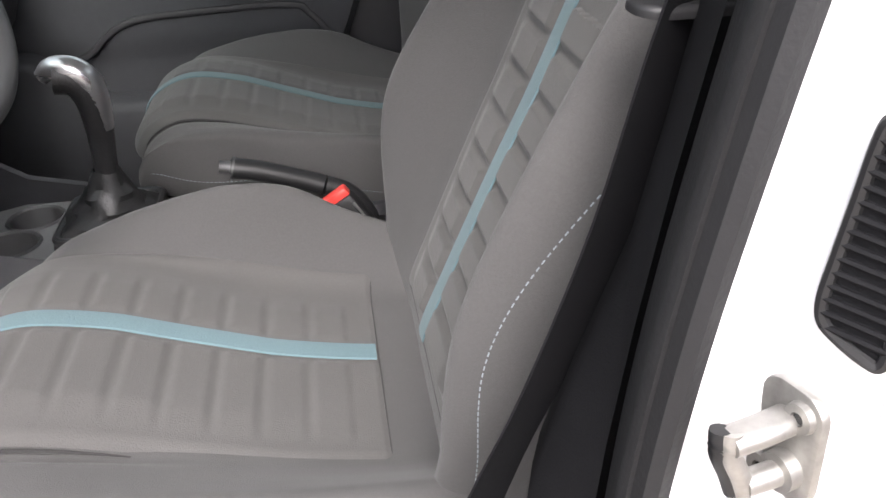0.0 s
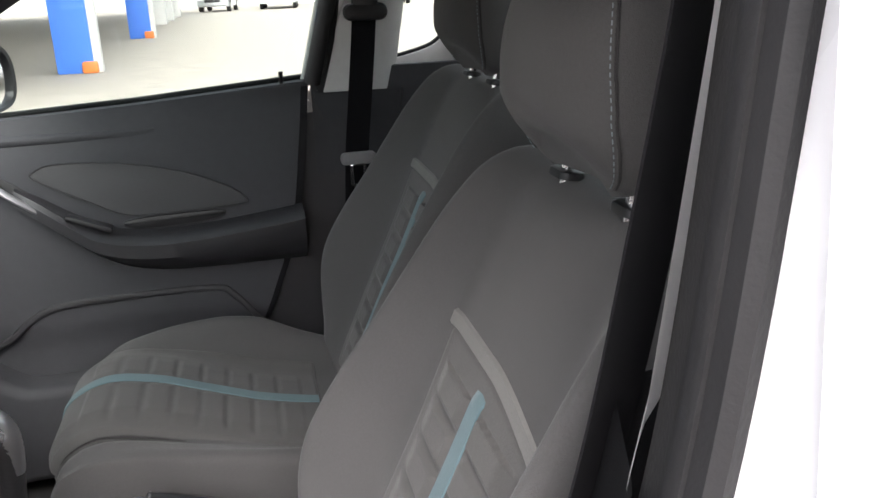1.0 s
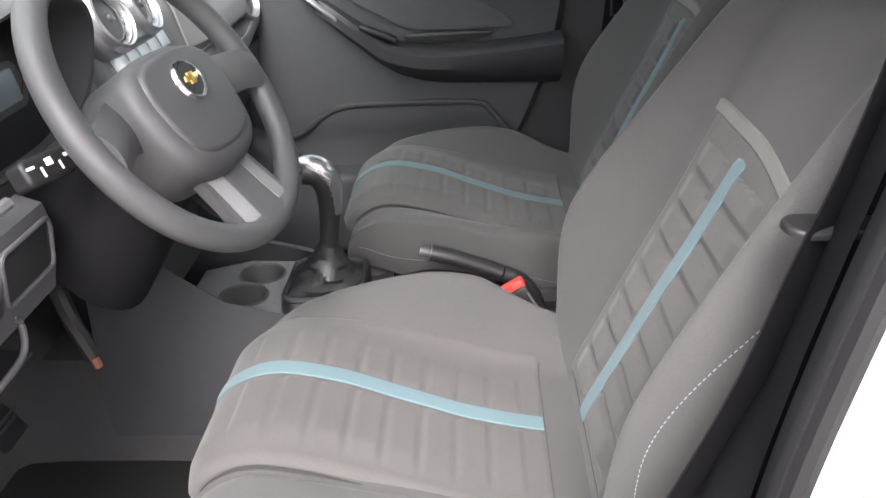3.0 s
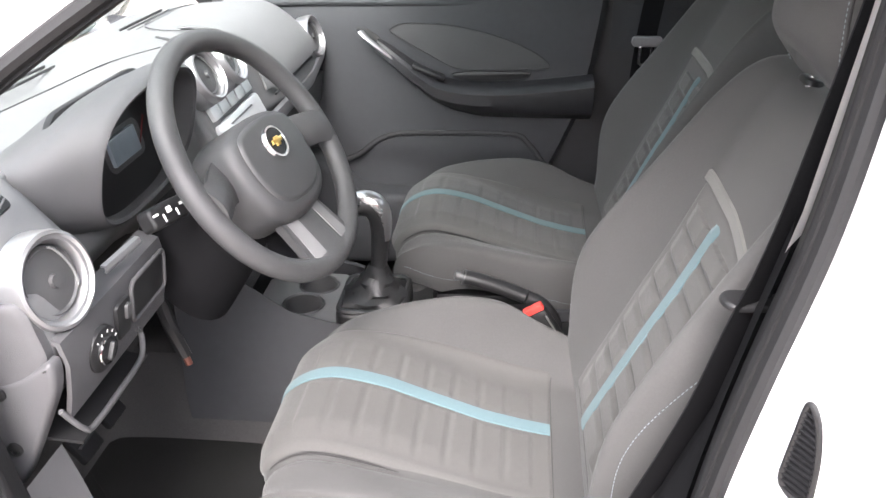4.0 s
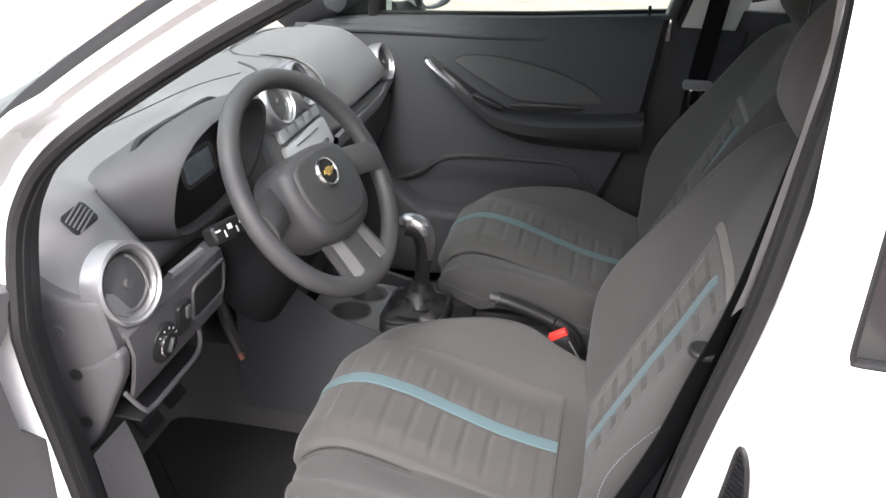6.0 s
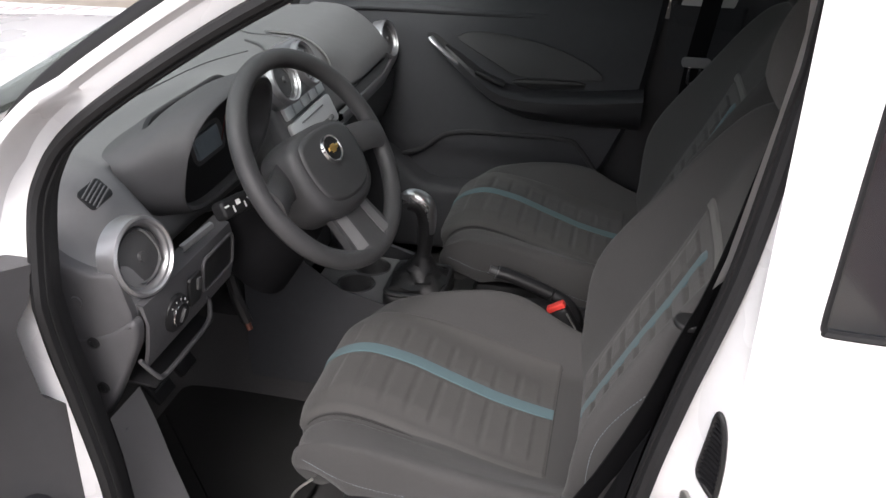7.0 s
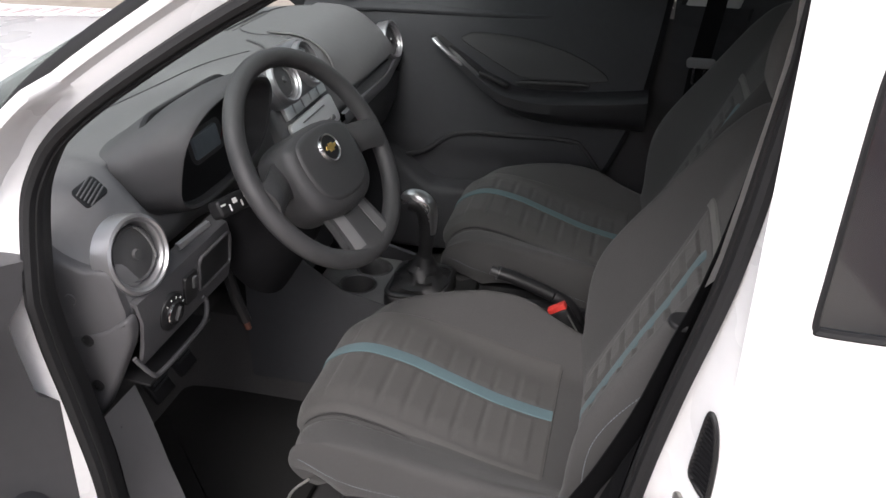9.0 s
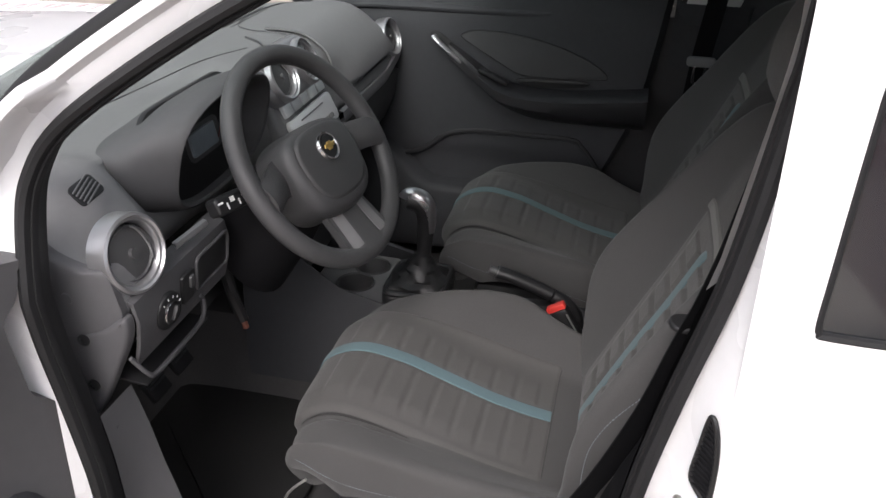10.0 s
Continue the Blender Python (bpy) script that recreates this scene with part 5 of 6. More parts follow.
# passenger's belt on the far pillar
FB = 2 * MID - side_y(1.25) - 0.045
b, inv = seat_belt([(0.150, FB - 0.01, 1.285), (0.140, FB - 0.015, 1.20), (0.128, FB - 0.012, 1.10), (0.115, FB - 0.005, 0.98), (0.105, FB, 0.80), (0.10, FB + 0.01, 0.55)],
                   0.047, "black seat belt with its steel tongue on the far pillar")
fmb = facing((0.150, FB - 0.012, 1.275), (0, -1, 0))
for name, bm, mat, lab in (("pillar_ring", slab(rounded(0.085, 0.032, 0.015), 0.022, fmb, 0.008), BLACK, "black belt ring on the pillar"),
                           ("ring_cover", slab(rounded(0.05, 0.075, 0.016), 0.020, fmb @ pose(0, 0.035, 0), 0.008), BLACK, ""),
                           ("tongue_grip", slab(rounded(0.072, 0.024, 0.010), 0.014, facing((0.117, FB - 0.020, 0.995), (0, -1, 0)), 0.005), DASH, "grey plastic tongue grip")):
    bm.transform(inv)
    part(name, bm, mat, b, lab)
bm = tube([facing((0.115, FB - 0.026, 0.962), (0, -1, 0)) @ Vector((a, c, 0)) for a, c in rounded(0.026, 0.044, 0.006)], 0.0042, 8, True, (0, 1, 0))
bm.transform(inv)
part("tongue", bm, CHROME, b, "bright steel belt tongue")
# trim on the inside of the driver's door pillar
dp = thing("driver_pillar_trim", "pale grey upper and shade-darkened lower trim on the driver's door pillar", "pillar trim", kind="structure")
# the lower trim is blackened to carry the shade behind the belt
for name, lo, hi, mat in (("lower_trim", 0.42, 1.115, PITCH), ("upper_trim", 1.115, 1.47, PILLAR)):
    rows = []
    for z in np.linspace(lo, hi, 10):
        xo = float(np.interp(z, [0.42, 0.6, 0.84, 0.989, 1.15, 1.318, 1.385, 1.47], [-0.05, -0.02, 0.008, 0.034, 0.070, 0.092, 0.099, 0.095]))
        if mat is PILLAR:
            rows.append([(xo - 0.006, 0.088, z), (xo + 0.001, 0.100, z), (xo + 0.014, 0.120, z), (xo + 0.028, 0.140, z), (xo + 0.05, 0.165, z), (xo + 0.10, 0.185, z), (xo + 0.26, 0.19, z)])
        else:
            k = 0.040 * float(np.clip((0.90 - z) / 0.16, 0, 1))
            rows.append([(xo - 0.004, 0.086, z), (xo + 0.002 - 0.3 * k, 0.100, z), (xo + 0.012 - k, 0.130, z), (xo + 0.022 - k, 0.160, z), (xo + 0.034 - k, 0.188, z), (xo + 0.10, 0.205, z), (xo + 0.26, 0.205, z)])
    part(name, grid(rows), mat, dp)

# ---- passenger's door ----
door = thing("passenger_door", "closed far door with slate plastic trim and grey padded panel", "car door", (-0.36, 1.55, 0.4))
door_m = door.matrix_world.inverted()
def opart(name, bm, mat, parent=None, label="", smooth=40):
    bm.transform(door_m)
    ob = mesh_object(name, bm, mat, smooth)
    ob.parent = parent or door
    if label:
        ob["label"] = label
    return ob
def door_edge(z):
    return float(np.interp(z, [0.36, 0.45, 0.55, 0.65, 0.80, 0.90, 1.13, 1.16], [-0.26, -0.20, -0.14, -0.085, -0.02, 0.005, 0.040, 0.045]))
def sill_z(x):
    return float(np.interp(x, [-0.95, -0.75, -0.30, 0.05], [1.070, 1.092, 1.115, 1.142]))
def panel_y(x, z):
    """The door trim's inner face: a shelf bulge at the arm rest and a swell low down."""
    y = 1.515
    y += 0.03 * np.clip((z - 1.0) / 0.12, 0, 1) ** 2
    y += 0.012 * np.clip((0.70 - z) / 0.05, 0, 1)
    return y
rows = []
for f in np.linspace(0, 1, 44):
    row = []
    for g in np.linspace(0, 1, 60):
        z0 = 0.38
        zz = z0 + f * (sill_z(-0.3) - z0)
        x0, x1 = -0.96, door_edge(zz)
        x = x0 + (x1 - x0) * g
        z = z0 + f * (sill_z(x) - z0)
        row.append((x, panel_y(x, z) + (0.02 if g in (0.0, 1.0) else 0), z))
    rows.append(row)
opart("trim_panel", thicken(grid(rows), -0.012), TRIM, None, "slate grained plastic door trim")
# sill ledge under the glass
rows = []
for x in np.linspace(-0.95, 0.045, 26):
    z = sill_z(x)
    rows.append([(x, 1.545, z - 0.006), (x, 1.549, z + 0.004), (x, 1.562, z + 0.007), (x, 1.585, z + 0.004)])
opart("window_ledge", grid(rows), TRIM)
rows = [(x, 1.578, sill_z(x) + 0.010) for x in np.linspace(-0.93, 0.045, 26)]
opart("glass_seal", tube(rows, 0.006, 8), RUBBER)
rows = []
for k in range(30):
    f = k / 29
    x = -0.95 + 0.68 * f
    z = sill_z(x) - 0.018 - 0.030 * f
    d = 0.016 * (1 - f) ** 0.8
    y = panel_y(x, z)
    rows.append([(x, y + 0.004, z + 0.022 - 0.014 * f), (x, y - d * 0.6, z + 0.014 - 0.009 * f), (x, y - d, z + 0.004), (x, y - d * 0.9, z - 0.002), (x, y - d * 0.35, z - 0.007), (x, y + 0.004, z - 0.010)])
opart("shoulder", grid(rows), TRIM, None, "moulded shoulder below the window sill")
# padded upper insert
ins = [(-0.500, 1.008), (-0.46, 1.022), (-0.35, 1.016), (-0.24, 0.992), (-0.15, 0.955), (-0.11, 0.924), (-0.13, 0.912), (-0.28, 0.908), (-0.345, 0.912), (-0.41, 0.945), (-0.47, 0.978), (-0.502, 0.998)]
def on_door(pts):
    return [(x, z) for x, z in pts]
pad = opart("padded_insert", slab(on_door(curve_points(ins, 60, True)), 0.004, facing((0, 1.5155, 0), (0, -1, 0)), 0.0015, 2), PADDED, None, "dark cloth padded insert")
opart("insert_seam", tube([(x, 1.511, z) for x, z in curve_points(ins, 80, True)], 0.0014, 6, True, (0, 1, 0)), TRIMD, pad)
# arm rest: an upper ledge that sweeps down from the handle
ledge = curve_points([(-0.535, 0.975), (-0.50, 0.955), (-0.44, 0.915), (-0.38, 0.882), (-0.30, 0.868), (-0.20, 0.870), (-0.08, 0.882), (0.0, 0.892)], 40)
under = curve_points([(-0.545, 0.958), (-0.505, 0.925), (-0.44, 0.870), (-0.38, 0.828), (-0.30, 0.803), (-0.20, 0.797), (-0.08, 0.797), (0.0, 0.798)], 40)
rows = []
for (x, z), (xu, zu) in zip(ledge, under):
    out = 0.075 * min(1, max(0, (x + 0.56) / 0.16)) ** 0.7
    rows.append([(x, 1.517, z + 0.010), (x, 1.515 - out * 0.30, z + 0.006), (x, 1.515 - out * 0.80, z + 0.006), (x, 1.515 - out, z - 0.004), (xu, 1.515 - out * 0.98, z - 0.018 - (z - zu) * 0.2),
                 (xu, 1.515 - out * 0.72, zu + (z - zu) * 0.25), (xu, 1.515 - out * 0.55, zu + 0.008), (xu, 1.512 - out * 0.15, zu - 0.002), (xu, 1.518, zu - 0.012)])
opart("arm_rest", grid(rows), TRIMD, None, "black moulded arm rest")
# no hollow here: a thin black plate paints the grip recess's shade
opart("grip_recess_shade", slab(on_door(curve_points([(-0.33, 0.902), (-0.17, 0.906), (-0.16, 0.893), (-0.20, 0.884), (-0.30, 0.880), (-0.345, 0.888)], 30, True)), 0.004, facing((0, 1.512, 0), (0, -1, 0)), 0.004), BLACK)
sw = opart("window_switch", box((-0.405, 1.472, 0.912), (0.085, 0.03, 0.010), 0.003, (0, 22, 0)), BLACK, None, "black window switch block")
for k in range(3):
    opart("switch_button", box((-0.430 + 0.022 * k, 1.468, 0.925 - 0.009 * k), (0.016, 0.012, 0.006), 0.002, (0, 22, 0)), TRIM, sw)
# release handle
opart("door_handle", tube(curve_points([(-0.575, 1.492, 1.003), (-0.56, 1.484, 0.990), (-0.52, 1.480, 0.958), (-0.485, 1.486, 0.930)], 14), lambda f: 0.010 - 0.002 * abs(f - 0.5), 10, squash=0.6), SILVER, None, "satin silver door release handle")
opart("handle_cup", slab(on_door(curve_points([(-0.59, 1.005), (-0.56, 1.005), (-0.48, 0.945), (-0.47, 0.925), (-0.50, 0.925), (-0.57, 0.98)], 24, True)), 0.004, facing((0, 1.517, 0), (0, -1, 0)), 0.002), BLACK)
# dark tube drawn as the shadow of a step, and map pocket low on the door
line = curve_points([(-0.66, 0.655), (-0.60, 0.676), (-0.55, 0.715), (-0.50, 0.735), (-0.40, 0.742), (-0.20, 0.742), (-0.155, 0.720), (-0.105, 0.655)], 50)
opart("pocket_step_shade", tube([(x, 1.512, z) for x, z in line], 0.007, 8, up=(0, 1, 0), squash=0.6), TRIMD)
pocket = [(-0.93, 0.40), (-0.93, 0.66), (-0.84, 0.68), (-0.72, 0.69), (-0.66, 0.655), (-0.59, 0.60), (-0.54, 0.588), (-0.40, 0.592), (-0.25, 0.60), (-0.22, 0.52), (-0.26, 0.41)]
opart("map_pocket", slab(on_door(curve_points(pocket, 60, True)), 0.075, facing((0, 1.525, 0), (0, -1, 0)), 0.022, 4), TRIM, None, "moulded map pocket low on the door")
opart("lock_pin", tube([(-0.017, 1.553, 1.115), (-0.017, 1.556, 1.165)], 0.0045, 8), BLACK, None, "black lock pin")
# window frame and glass
top = [(-0.93, 1.075), (-0.78, 1.17), (-0.60, 1.285), (-0.45, 1.372), (-0.30, 1.43), (-0.10, 1.455), (0.075, 1.455), (0.105, 1.40), (0.085, 1.30), (0.045, 1.14)]
pts = [(x, 2 * MID - side_y(z) - 0.012, z) for x, z in curve_points(top, 70)]
opart("window_frame", tube(pts, 0.018, 10, up=(0, 1, 0)), TRIMD, None, "dark window frame")
pts2 = [(x - 0.012, 2 * MID - side_y(z) + 0.004, z) for x, z in curve_points(top[7:], 20)]
opart("frame_edge", tube(pts2, 0.012, 8, up=(0, 1, 0)), PILLAR, None, "pale painted frame edge")
bm = bmesh.new()
loop = curve_points(top, 40) 
bm.faces.new([bm.verts.new((x, 2 * MID - side_y(z) - 0.008, z)) for x, z in loop])
g = opart("window_glass", thicken(bm, 0.004), GLASS, None, "clear wound-up side window")
g.visible_shadow = False
# black sail panel, exterior mirror
bm = slab(on_door([(-0.94, 1.06), (-0.94, 1.09), (-0.70, 1.235), (-0.705, 1.09), (-0.74, 1.085)]), 0.012, facing((0, 1.605, 0), (0, -1, 0)), 0.003)
opart("sail_panel", bm, TRIMD, None, "dark triangular mirror panel")
opart("sail_post", box((-0.705, 1.59, 1.16), (0.014, 0.014, 0.14), 0.003), PILLAR)
mm = facing((-0.60, 1.70, 1.170), (0.93, -0.36, 0.02))
mo = [(a, b) for a, b in curve_points([(-0.085, 0.02), (-0.07, 0.055), (0.0, 0.066), (0.06, 0.058), (0.085, 0.02), (0.075, -0.04), (0.03, -0.062), (-0.05, -0.06), (-0.08, -0.03)], 50, True)]
rows = []
for d, f in ((-0.10, 0.35), (-0.085, 0.7), (-0.05, 0.95), (0.0, 1.08), (0.008, 1.06), (0.006, 0.97), (-0.006, 0.94)):
    rows.append([tuple(mm @ Vector((a * f, b * f, d))) for a, b in mo])
bm = grid(rows, close_cols=True)
mir = opart("side_mirror", bm, BLACK, None, "black exterior mirror housing")
opart("mirror_glass", slab([(a * 0.95, b * 0.95) for a, b in mo], 0.002, mm @ pose(0, 0, -0.006), 0), MIRROR, mir, "mirror glass")
rows = []
for d, f in ((-0.103, 0.36), (-0.088, 0.72), (-0.053, 0.97), (-0.015, 1.09)):
    rows.append([tuple(mm @ Vector((a * f, b * f, d))) for a, b in mo])
opart("mirror_cap", grid(rows, close_cols=True), WHITE, mir)
opart("mirror_foot", tube([(-0.70, 1.60, 1.105), (-0.67, 1.65, 1.10), (-0.64, 1.69, 1.115)], 0.025, 10), BLACK, mir)
# tweeter on the far pillar's foot
tw = mesh_object("pillar_speaker", lathe([(0.0001, 0.012), (0.02, 0.013), (0.026, 0.010), (0.030, 0.010), (0.034, 0.0)], facing((-0.828, 1.497, 1.143), (0.75, -0.6, 0.25)), 28), TRIM)
tagged(tw, "round dark speaker cover on the windscreen pillar", "speaker")
rv = thing("rear_view_mirror", "black-backed interior mirror under the windscreen's top edge", "mirror", (-0.55, MID + 0.08, 1.405))
part("shell", slab(rounded(0.23, 0.062, 0.026), 0.025, facing((-0.01, 0, 0), (0.9, -0.35, -0.1)), 0.008, 3), BLACK, rv)
part("glass", slab(rounded(0.215, 0.05, 0.022), 0.002, facing((-0.01, 0, 0), (0.9, -0.35, -0.1)) @ pose(0, 0, 0.025), 0), MIRROR, rv, "mirror glass")
part("stem", tube([(-0.01, 0, 0.02), (-0.03, 0, 0.09)], 0.01, 8), BLACK, rv)

# ---- the open driver's door, swung forward on its hinges ----
HINGE = (-0.825, 0.079, 0.40)
open_door = thing("driver_door", "open driver's door with slate trim and a white painted edge", "car door", HINGE)
DU = Vector((math.cos(radians(-112)), math.sin(radians(-112)), 0))
DN = Vector((-DU.y, DU.x, 0))


def dl(a, b, c):
    """A point of the open door: a from the hinge, b towards the cabin, c up."""
    return DU * a + DN * b + Vector((0, 0, c))


tr = [(-0.04, 0.0), (-0.034, 0.15), (-0.025, 0.27), (-0.021, 0.354), (-0.014, 0.425), (-0.002, 0.444), (0.010, 0.455), (0.018, 0.466), (0.022, 0.49), (0.030, 0.560),
      (0.028, 0.582), (0.008, 0.606), (-0.001, 0.640), (0.003, 0.655), (0.3, 0.69), (0.98, 0.70), (1.0, 0.4), (0.98, 0.1), (0.9, 0.0), (0.4, -0.01)]
out = curve_points(tr, 140, True)
# lighter plastic than the far door's: daylight on the trim put into its colour
part("trim_panel", capped([[dl(a, b, c) for a, c in out] for b in (0.035, 0.075, 0.082)]), DASHL, open_door, "slate plastic door trim, lightened for the daylight on it")
sk = [(-0.03, 0.0), (-0.03, 0.60), (-0.02, 0.64), (0.0, 0.65), (1.0, 0.67), (1.02, 0.35), (0.98, 0.0)]
part("steel_shell", capped([[dl(a, b, c) for a, c in sk] for b in (-0.03, 0.034)]), WHITE, open_door, "white painted steel door")
lp = curve_points([(0.02, 0.20), (0.10, 0.08), (0.4, 0.04), (0.8, 0.06), (0.85, 0.2), (0.5, 0.26), (0.2, 0.30), (0.06, 0.33)], 50, True)
part("map_pocket", capped([[dl(0.45 + (a - 0.45) * f, b, 0.16 + (c - 0.16) * f) for a, c in lp] for b, f in ((0.08, 1.0), (0.115, 0.97), (0.125, 0.9))]), TRIM, open_door)
ar = curve_points([(0.10, 0.60), (0.20, 0.52), (0.40, 0.46), (0.85, 0.46), (0.85, 0.54), (0.45, 0.55), (0.25, 0.60), (0.12, 0.65)], 50, True)
part("arm_rest", capped([[dl(0.45 + (a - 0.45) * f, b, 0.53 + (c - 0.53) * f) for a, c in ar] for b, f in ((0.08, 1.0), (0.13, 0.97), (0.14, 0.9))]), TRIMD, open_door)
for c in (0.12, 0.48):
    part("hinge", box(dl(-0.05, 0.0, c), (0.07, 0.05, 0.05), 0.008), WHITE, open_door)

# ---- marker writing on the bonnet: unreadable, so plain strokes ----
ink = thing("bonnet_marking", "faded pink marker strokes on the white bonnet", "marking", (-1.70, 1.42, 1.0))
for k, x in enumerate((-0.20, -0.15, -0.09, -0.05, 0.01, 0.05, 0.11, 0.16)):
    f = 0.48 - x
    z = 0.02 - 0.06 * f * f + 0.012
    part("stroke", box((x, 0.0, z), (0.020, 0.11, 0.002), 0.0008, (-4, 3, 8)), INKPINK, ink)

# ---- the yard outside ----
bm = bmesh.new()
bmesh.ops.create_grid(bm, x_segments=60, y_segments=60, size=400)
ground = mesh_object("ground", bm, CONCRETE, 0)
tagged(ground, "pale sunlit concrete yard with faint cracks", "ground", kind="structure")


def column(x, y, mat, r=0.35, h=5.0, label="blue painted steel column of the canopy"):
    c = thing("column", label, "column", (x, y, 0), "canopy columns")
    part("shaft", box((0, 0, h / 2), (r, r, h), 0.02), mat, c)
    if mat is COLBLUE:
        part("edge_strip", box((r * 0.5 + 0.06, -r * 0.3, h / 2), (0.13, r * 0.4, h), 0.01), WALLP, c, "pale steel edge")
        part("base_guard", box((r * 0.40, -r * 0.55, 0.10), (r * 0.42, r * 0.25, 0.20), 0.03), ORANGE, c, "orange foot guard")
        part("upper_shaft", box((0, 0, h * 0.8), (r * 1.01, r * 1.01, h * 0.4), 0.02), WALLP, c)


for y in (16.2, 27.0):
    column(-2.94, y, COLBLUE, 0.62)
column(-6.1, 12.8, COLBLUE, 0.62)
column(-9.7, 27.4, COLBLUE, 0.62)
rope = mesh_object("rope", tube(curve_points([(-2.9, 15.9, 2.55), (-2.9, 21.0, 2.2), (-2.9, 26.7, 2.5), (-3.1, 32.0, 2.2), (-3.3, 36.6, 2.4)], 40), 0.03, 6), material("pale_yellow_rope", (0.55, 0.48, 0.25), 0.8))
tagged(rope, "pale yellow rope strung between the columns", "rope")
for y in (37.0, 41.0, 46.0):
    column(-3.3, y, WALLP, 0.7, 6.0, "pale column of the canopy")
canopy = mesh_object("canopy_roof", box((-11.5, 30, 5.6), (18, 46, 0.5), 0.05), WALLP)
tagged(canopy, "grey flat canopy roof over the yard", "canopy", kind="structure")
shed = mesh_object("shed_wall", box((-20, 30, 2.6), (0.4, 60, 5.2), 0.05), WALLP)
tagged(shed, "grey shed wall under the canopy", "wall", kind="structure")
far_wall = mesh_object("boundary_wall", box((4, 66, 2.2), (90, 0.3, 4.4), 0.02), WALLP)
tagged(far_wall, "pale boundary wall beyond the parked trucks", "wall", kind="structure")


def vehicle(at, turn, size, kind, label, paint):
    """A parked vehicle: body with wheel arches, glasshouse, lamps and wheels."""
    L, W, H = size
    v = thing(kind, label, kind.replace("_", " "), at, "parked vehicles")
    v.rotation_euler = (0, 0, radians(turn))
    if kind == "box_truck":
        prof = [(-L / 2, 0.35), (-L / 2, 1.1), (-L / 2 + 0.2, H * 0.62), (-L / 2 + 0.5, H), (-L / 2 + 1.7, H), (-L / 2 + 1.75, 0.9), (L / 2, 0.9), (L / 2, 0.5), (L / 2 - 0.2, 0.35)]
    elif kind == "van":
        prof = [(-L / 2, 0.3), (-L / 2, 0.9), (-L / 2 + 0.5, 1.05), (-L / 2 + 1.1, H * 0.95), (-L / 2 + 1.6, H), (L / 2 - 0.1, H), (L / 2, H * 0.6), (L / 2, 0.3)]
    elif kind == "pickup":
        prof = [(-L / 2, 0.4), (-L / 2, 0.95), (-L / 2 + 1.3, 1.1), (-L / 2 + 1.9, H), (-L / 2 + 3.0, H), (-L / 2 + 3.3, 1.1), (L / 2, 1.1), (L / 2, 0.45)]
    else:
        prof = [(-L / 2, 0.3), (-L / 2, 0.72), (-L / 2 + 0.9, 0.95), (-L / 2 + 1.6, H * 0.97), (-L / 2 + 2.2, H), (L / 2 - 0.9, H * 0.96), (L / 2 - 0.1, 0.98), (L / 2, 0.6), (L / 2, 0.3)]
    rows = []
    for y, f in ((-W / 2, 0.94), (-W / 2 * 0.97, 0.985), (-W / 2 * 0.85, 1.0), (W / 2 * 0.85, 1.0), (W / 2 * 0.97, 0.985), (W / 2, 0.94)):
        rows.append([(x * (0.99 if abs(y) > W * 0.45 else 1), y * (1 - 0.12 * max(0, (z - 1.0) / max(H - 1.0, 0.1))), 0.3 + (z - 0.3) * f) for x, z in prof])
    part("body", capped(rows), paint, v)
    gx0, gx1 = (prof[3][0] - 0.35, prof[4][0] + 0.3) if kind != "van" else (prof[3][0] - 0.2, prof[5][0] - 0.6)
    zt, zb = H - 0.12, H * 0.62 if kind in ("box_truck", "van") else 0.98
    for sy in (-1, 1):
        n = 2 if kind in ("pickup", "box_truck") else 3
        for k in range(n):
            a = gx0 + (gx1 - gx0) * (k + 0.06) / n
            b2 = gx0 + (gx1 - gx0) * (k + 0.94) / n
            bm = grid([[(a + (0.25 if k == 0 else 0), sy * (W / 2 * 0.90 + 0.012), zt), (b2 - (0.15 if k == n - 1 else 0), sy * (W / 2 * 0.90 + 0.012), zt)],
                       [(a, sy * (W / 2 * 0.985 + 0.006), zb), (b2, sy * (W / 2 * 0.985 + 0.006), zb)]])
            part("side_window", thicken(bm, 0.01), CARGLASS, v)
    x2, z2, x3, z3 = prof[2][0], prof[2][1], prof[3][0], prof[3][1]
    bm = grid([[(x2 - 0.02 + (x3 - x2) * f, y * W * 0.42, z2 + (z3 - z2) * f + 0.02) for y in (-1, 0, 1)] for f in (0.08, 0.92)])
    part("windscreen", thicken(bm, 0.02), CARGLASS, v)
    for sx in (-L * 0.31, L * 0.30):
        for sy in (-1, 1):
            wl_ = part("wheel", lathe([(0.0001, 0.02), (0.18, 0.03), (0.20, 0.0), (0.22, 0.02), (0.31, 0.02), (0.33, -0.02), (0.33, -0.2)], facing((sx, sy * (W / 2 + 0.005), 0.33), (0, sy, 0)), 24), TYRE, v)
            part("rim", lathe([(0.0001, 0.035), (0.17, 0.04), (0.19, 0.02)], facing((sx, sy * (W / 2 + 0.005), 0.33), (0, sy, 0)), 18), STEEL, wl_)
    for sy in (-1, 1):
        part("headlamp", box((-L / 2 - 0.005, sy * W * 0.36, 0.72), (0.04, 0.34, 0.16), 0.03), PANEL, v)
        part("tail_lamp", box((L / 2 + 0.003, sy * W * 0.40, 0.85), (0.03, 0.16, 0.3), 0.02), RED, v)
    part("grille", box((-L / 2 - 0.008, 0, 0.62), (0.03, W * 0.5, 0.16), 0.01), BLACK, v)
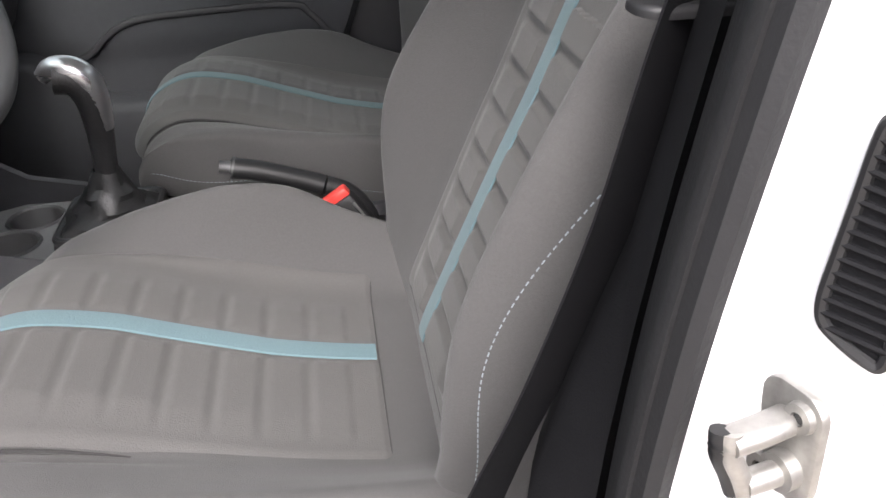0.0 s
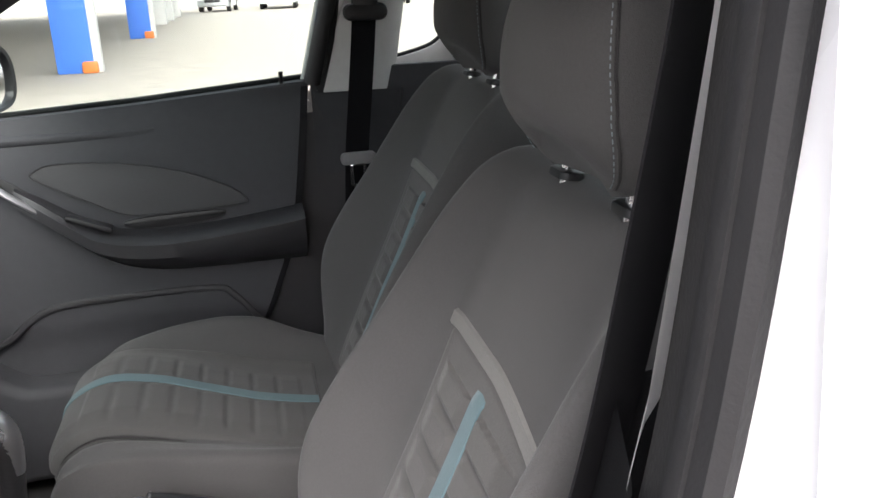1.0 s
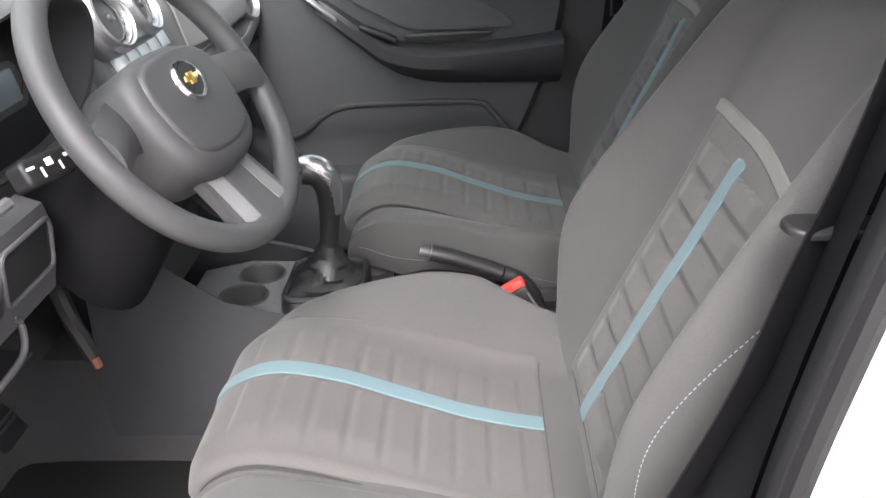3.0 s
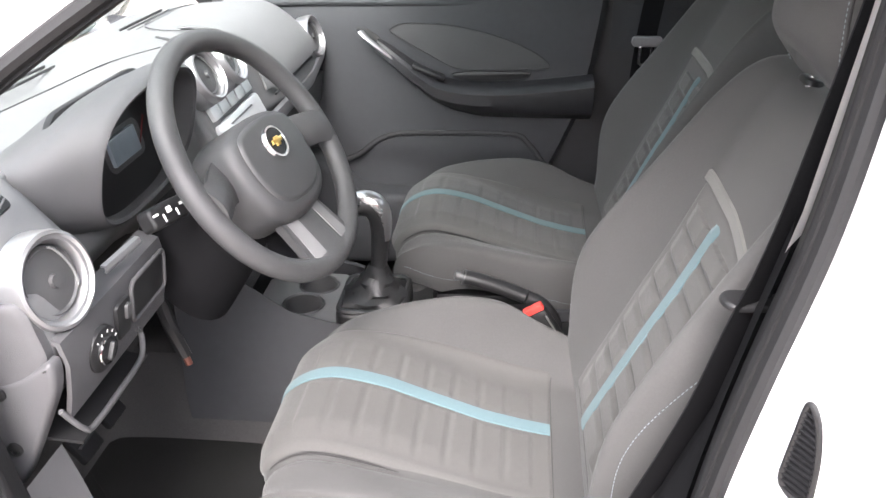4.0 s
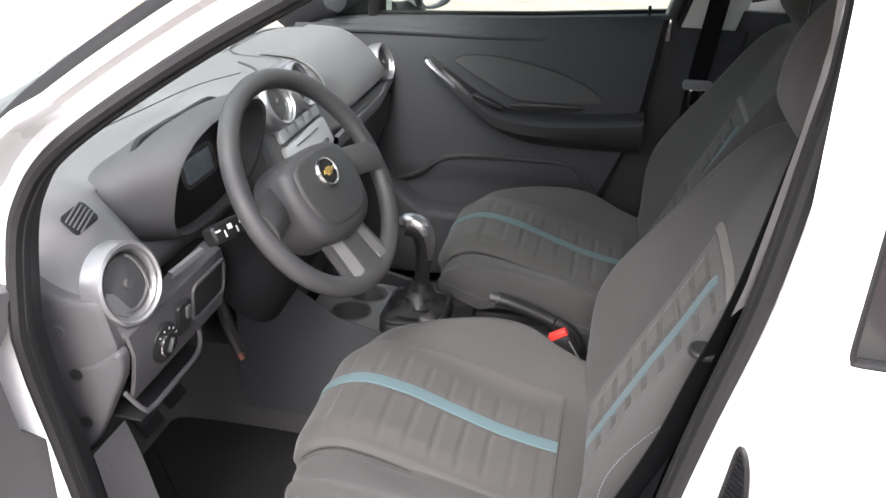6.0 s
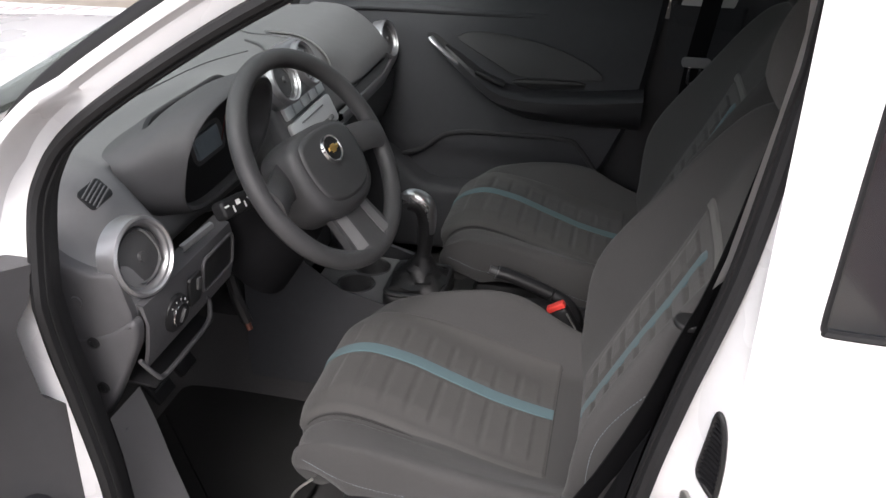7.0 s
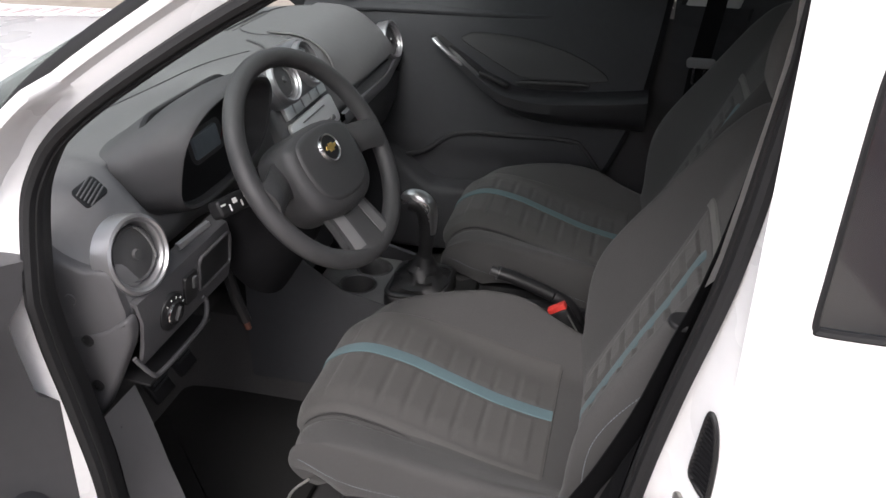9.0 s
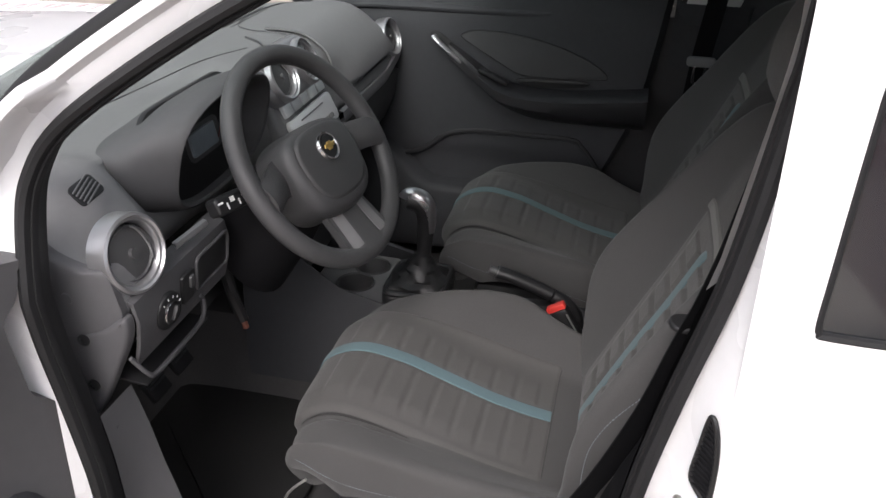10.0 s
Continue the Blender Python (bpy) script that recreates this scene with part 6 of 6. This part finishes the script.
    part("bumper", box((-L / 2 - 0.02, 0, 0.42), (0.08, W * 0.96, 0.18), 0.03), BLACK if kind == "pickup" else paint, v)
    if kind == "box_truck":
        part("cargo_box", box((0.9, 0, 1.75), (L - 2.0, W * 1.05, 1.9), 0.03), paint, v, "plain cargo box")
    return v


CHALK = material("dusty_white_paint", (0.44, 0.44, 0.44), 0.4, vary=0.06)
vehicle((-1.2, 54, 0), 82, (4.4, 1.75, 1.5), "car", "grey hatchback parked by the far wall", SILVERCAR)
vehicle((2.4, 55, 0), 85, (5.6, 2.1, 2.7), "box_truck", "white delivery truck parked by the far wall", CHALK)
vehicle((6.2, 54, 0), 85, (5.6, 2.1, 2.5), "box_truck", "white delivery truck parked by the far wall", CHALK)
vehicle((9.0, 53, 0), 85, (4.9, 1.9, 2.2), "van", "white van parked by the far wall", CHALK)
vehicle((15.0, 50, 0), 80, (4.9, 1.8, 1.75), "pickup", "white pickup parked by the far wall", CHALK)
vehicle((18.5, 50, 0), 80, (4.9, 1.8, 1.75), "pickup", "pale pickup parked by the far wall", SILVERCAR)
for k in range(4):
    vehicle((7.0 + 2.7 * k, 16.5 - 1.5 * k, 0), 35, (4.6, 1.8, 1.75), "car", "white estate car parked behind the pickup", CHALK)
# behind the camera: a parked car and a wall with a red band, seen in the quarter window
vehicle((3.1, -2.45, 0), 178, (4.3, 1.75, 1.45), "car", "dark red saloon parked opposite", material("maroon_car_paint", (0.13, 0.03, 0.035), 0.3, coat=0.5, vary=0.03))
vehicle((-3.4, -6.0, 0), 172, (4.3, 1.75, 1.45), "car", "silver saloon parked opposite", SILVERCAR)
yard_wall = mesh_object("yard_wall", box((0, -13, 2.0), (70, 0.3, 4.0), 0.02), WALLP)
tagged(yard_wall, "pale yard wall behind the parked cars", "wall", kind="structure")
band = mesh_object("painted_band", box((0, -12.84, 2.55), (70, 0.03, 0.8), 0.005), material("faded_red_paint", (0.33, 0.08, 0.08), 0.7))
tagged(band, "faded red band painted along the yard wall", "wall band", kind="structure")
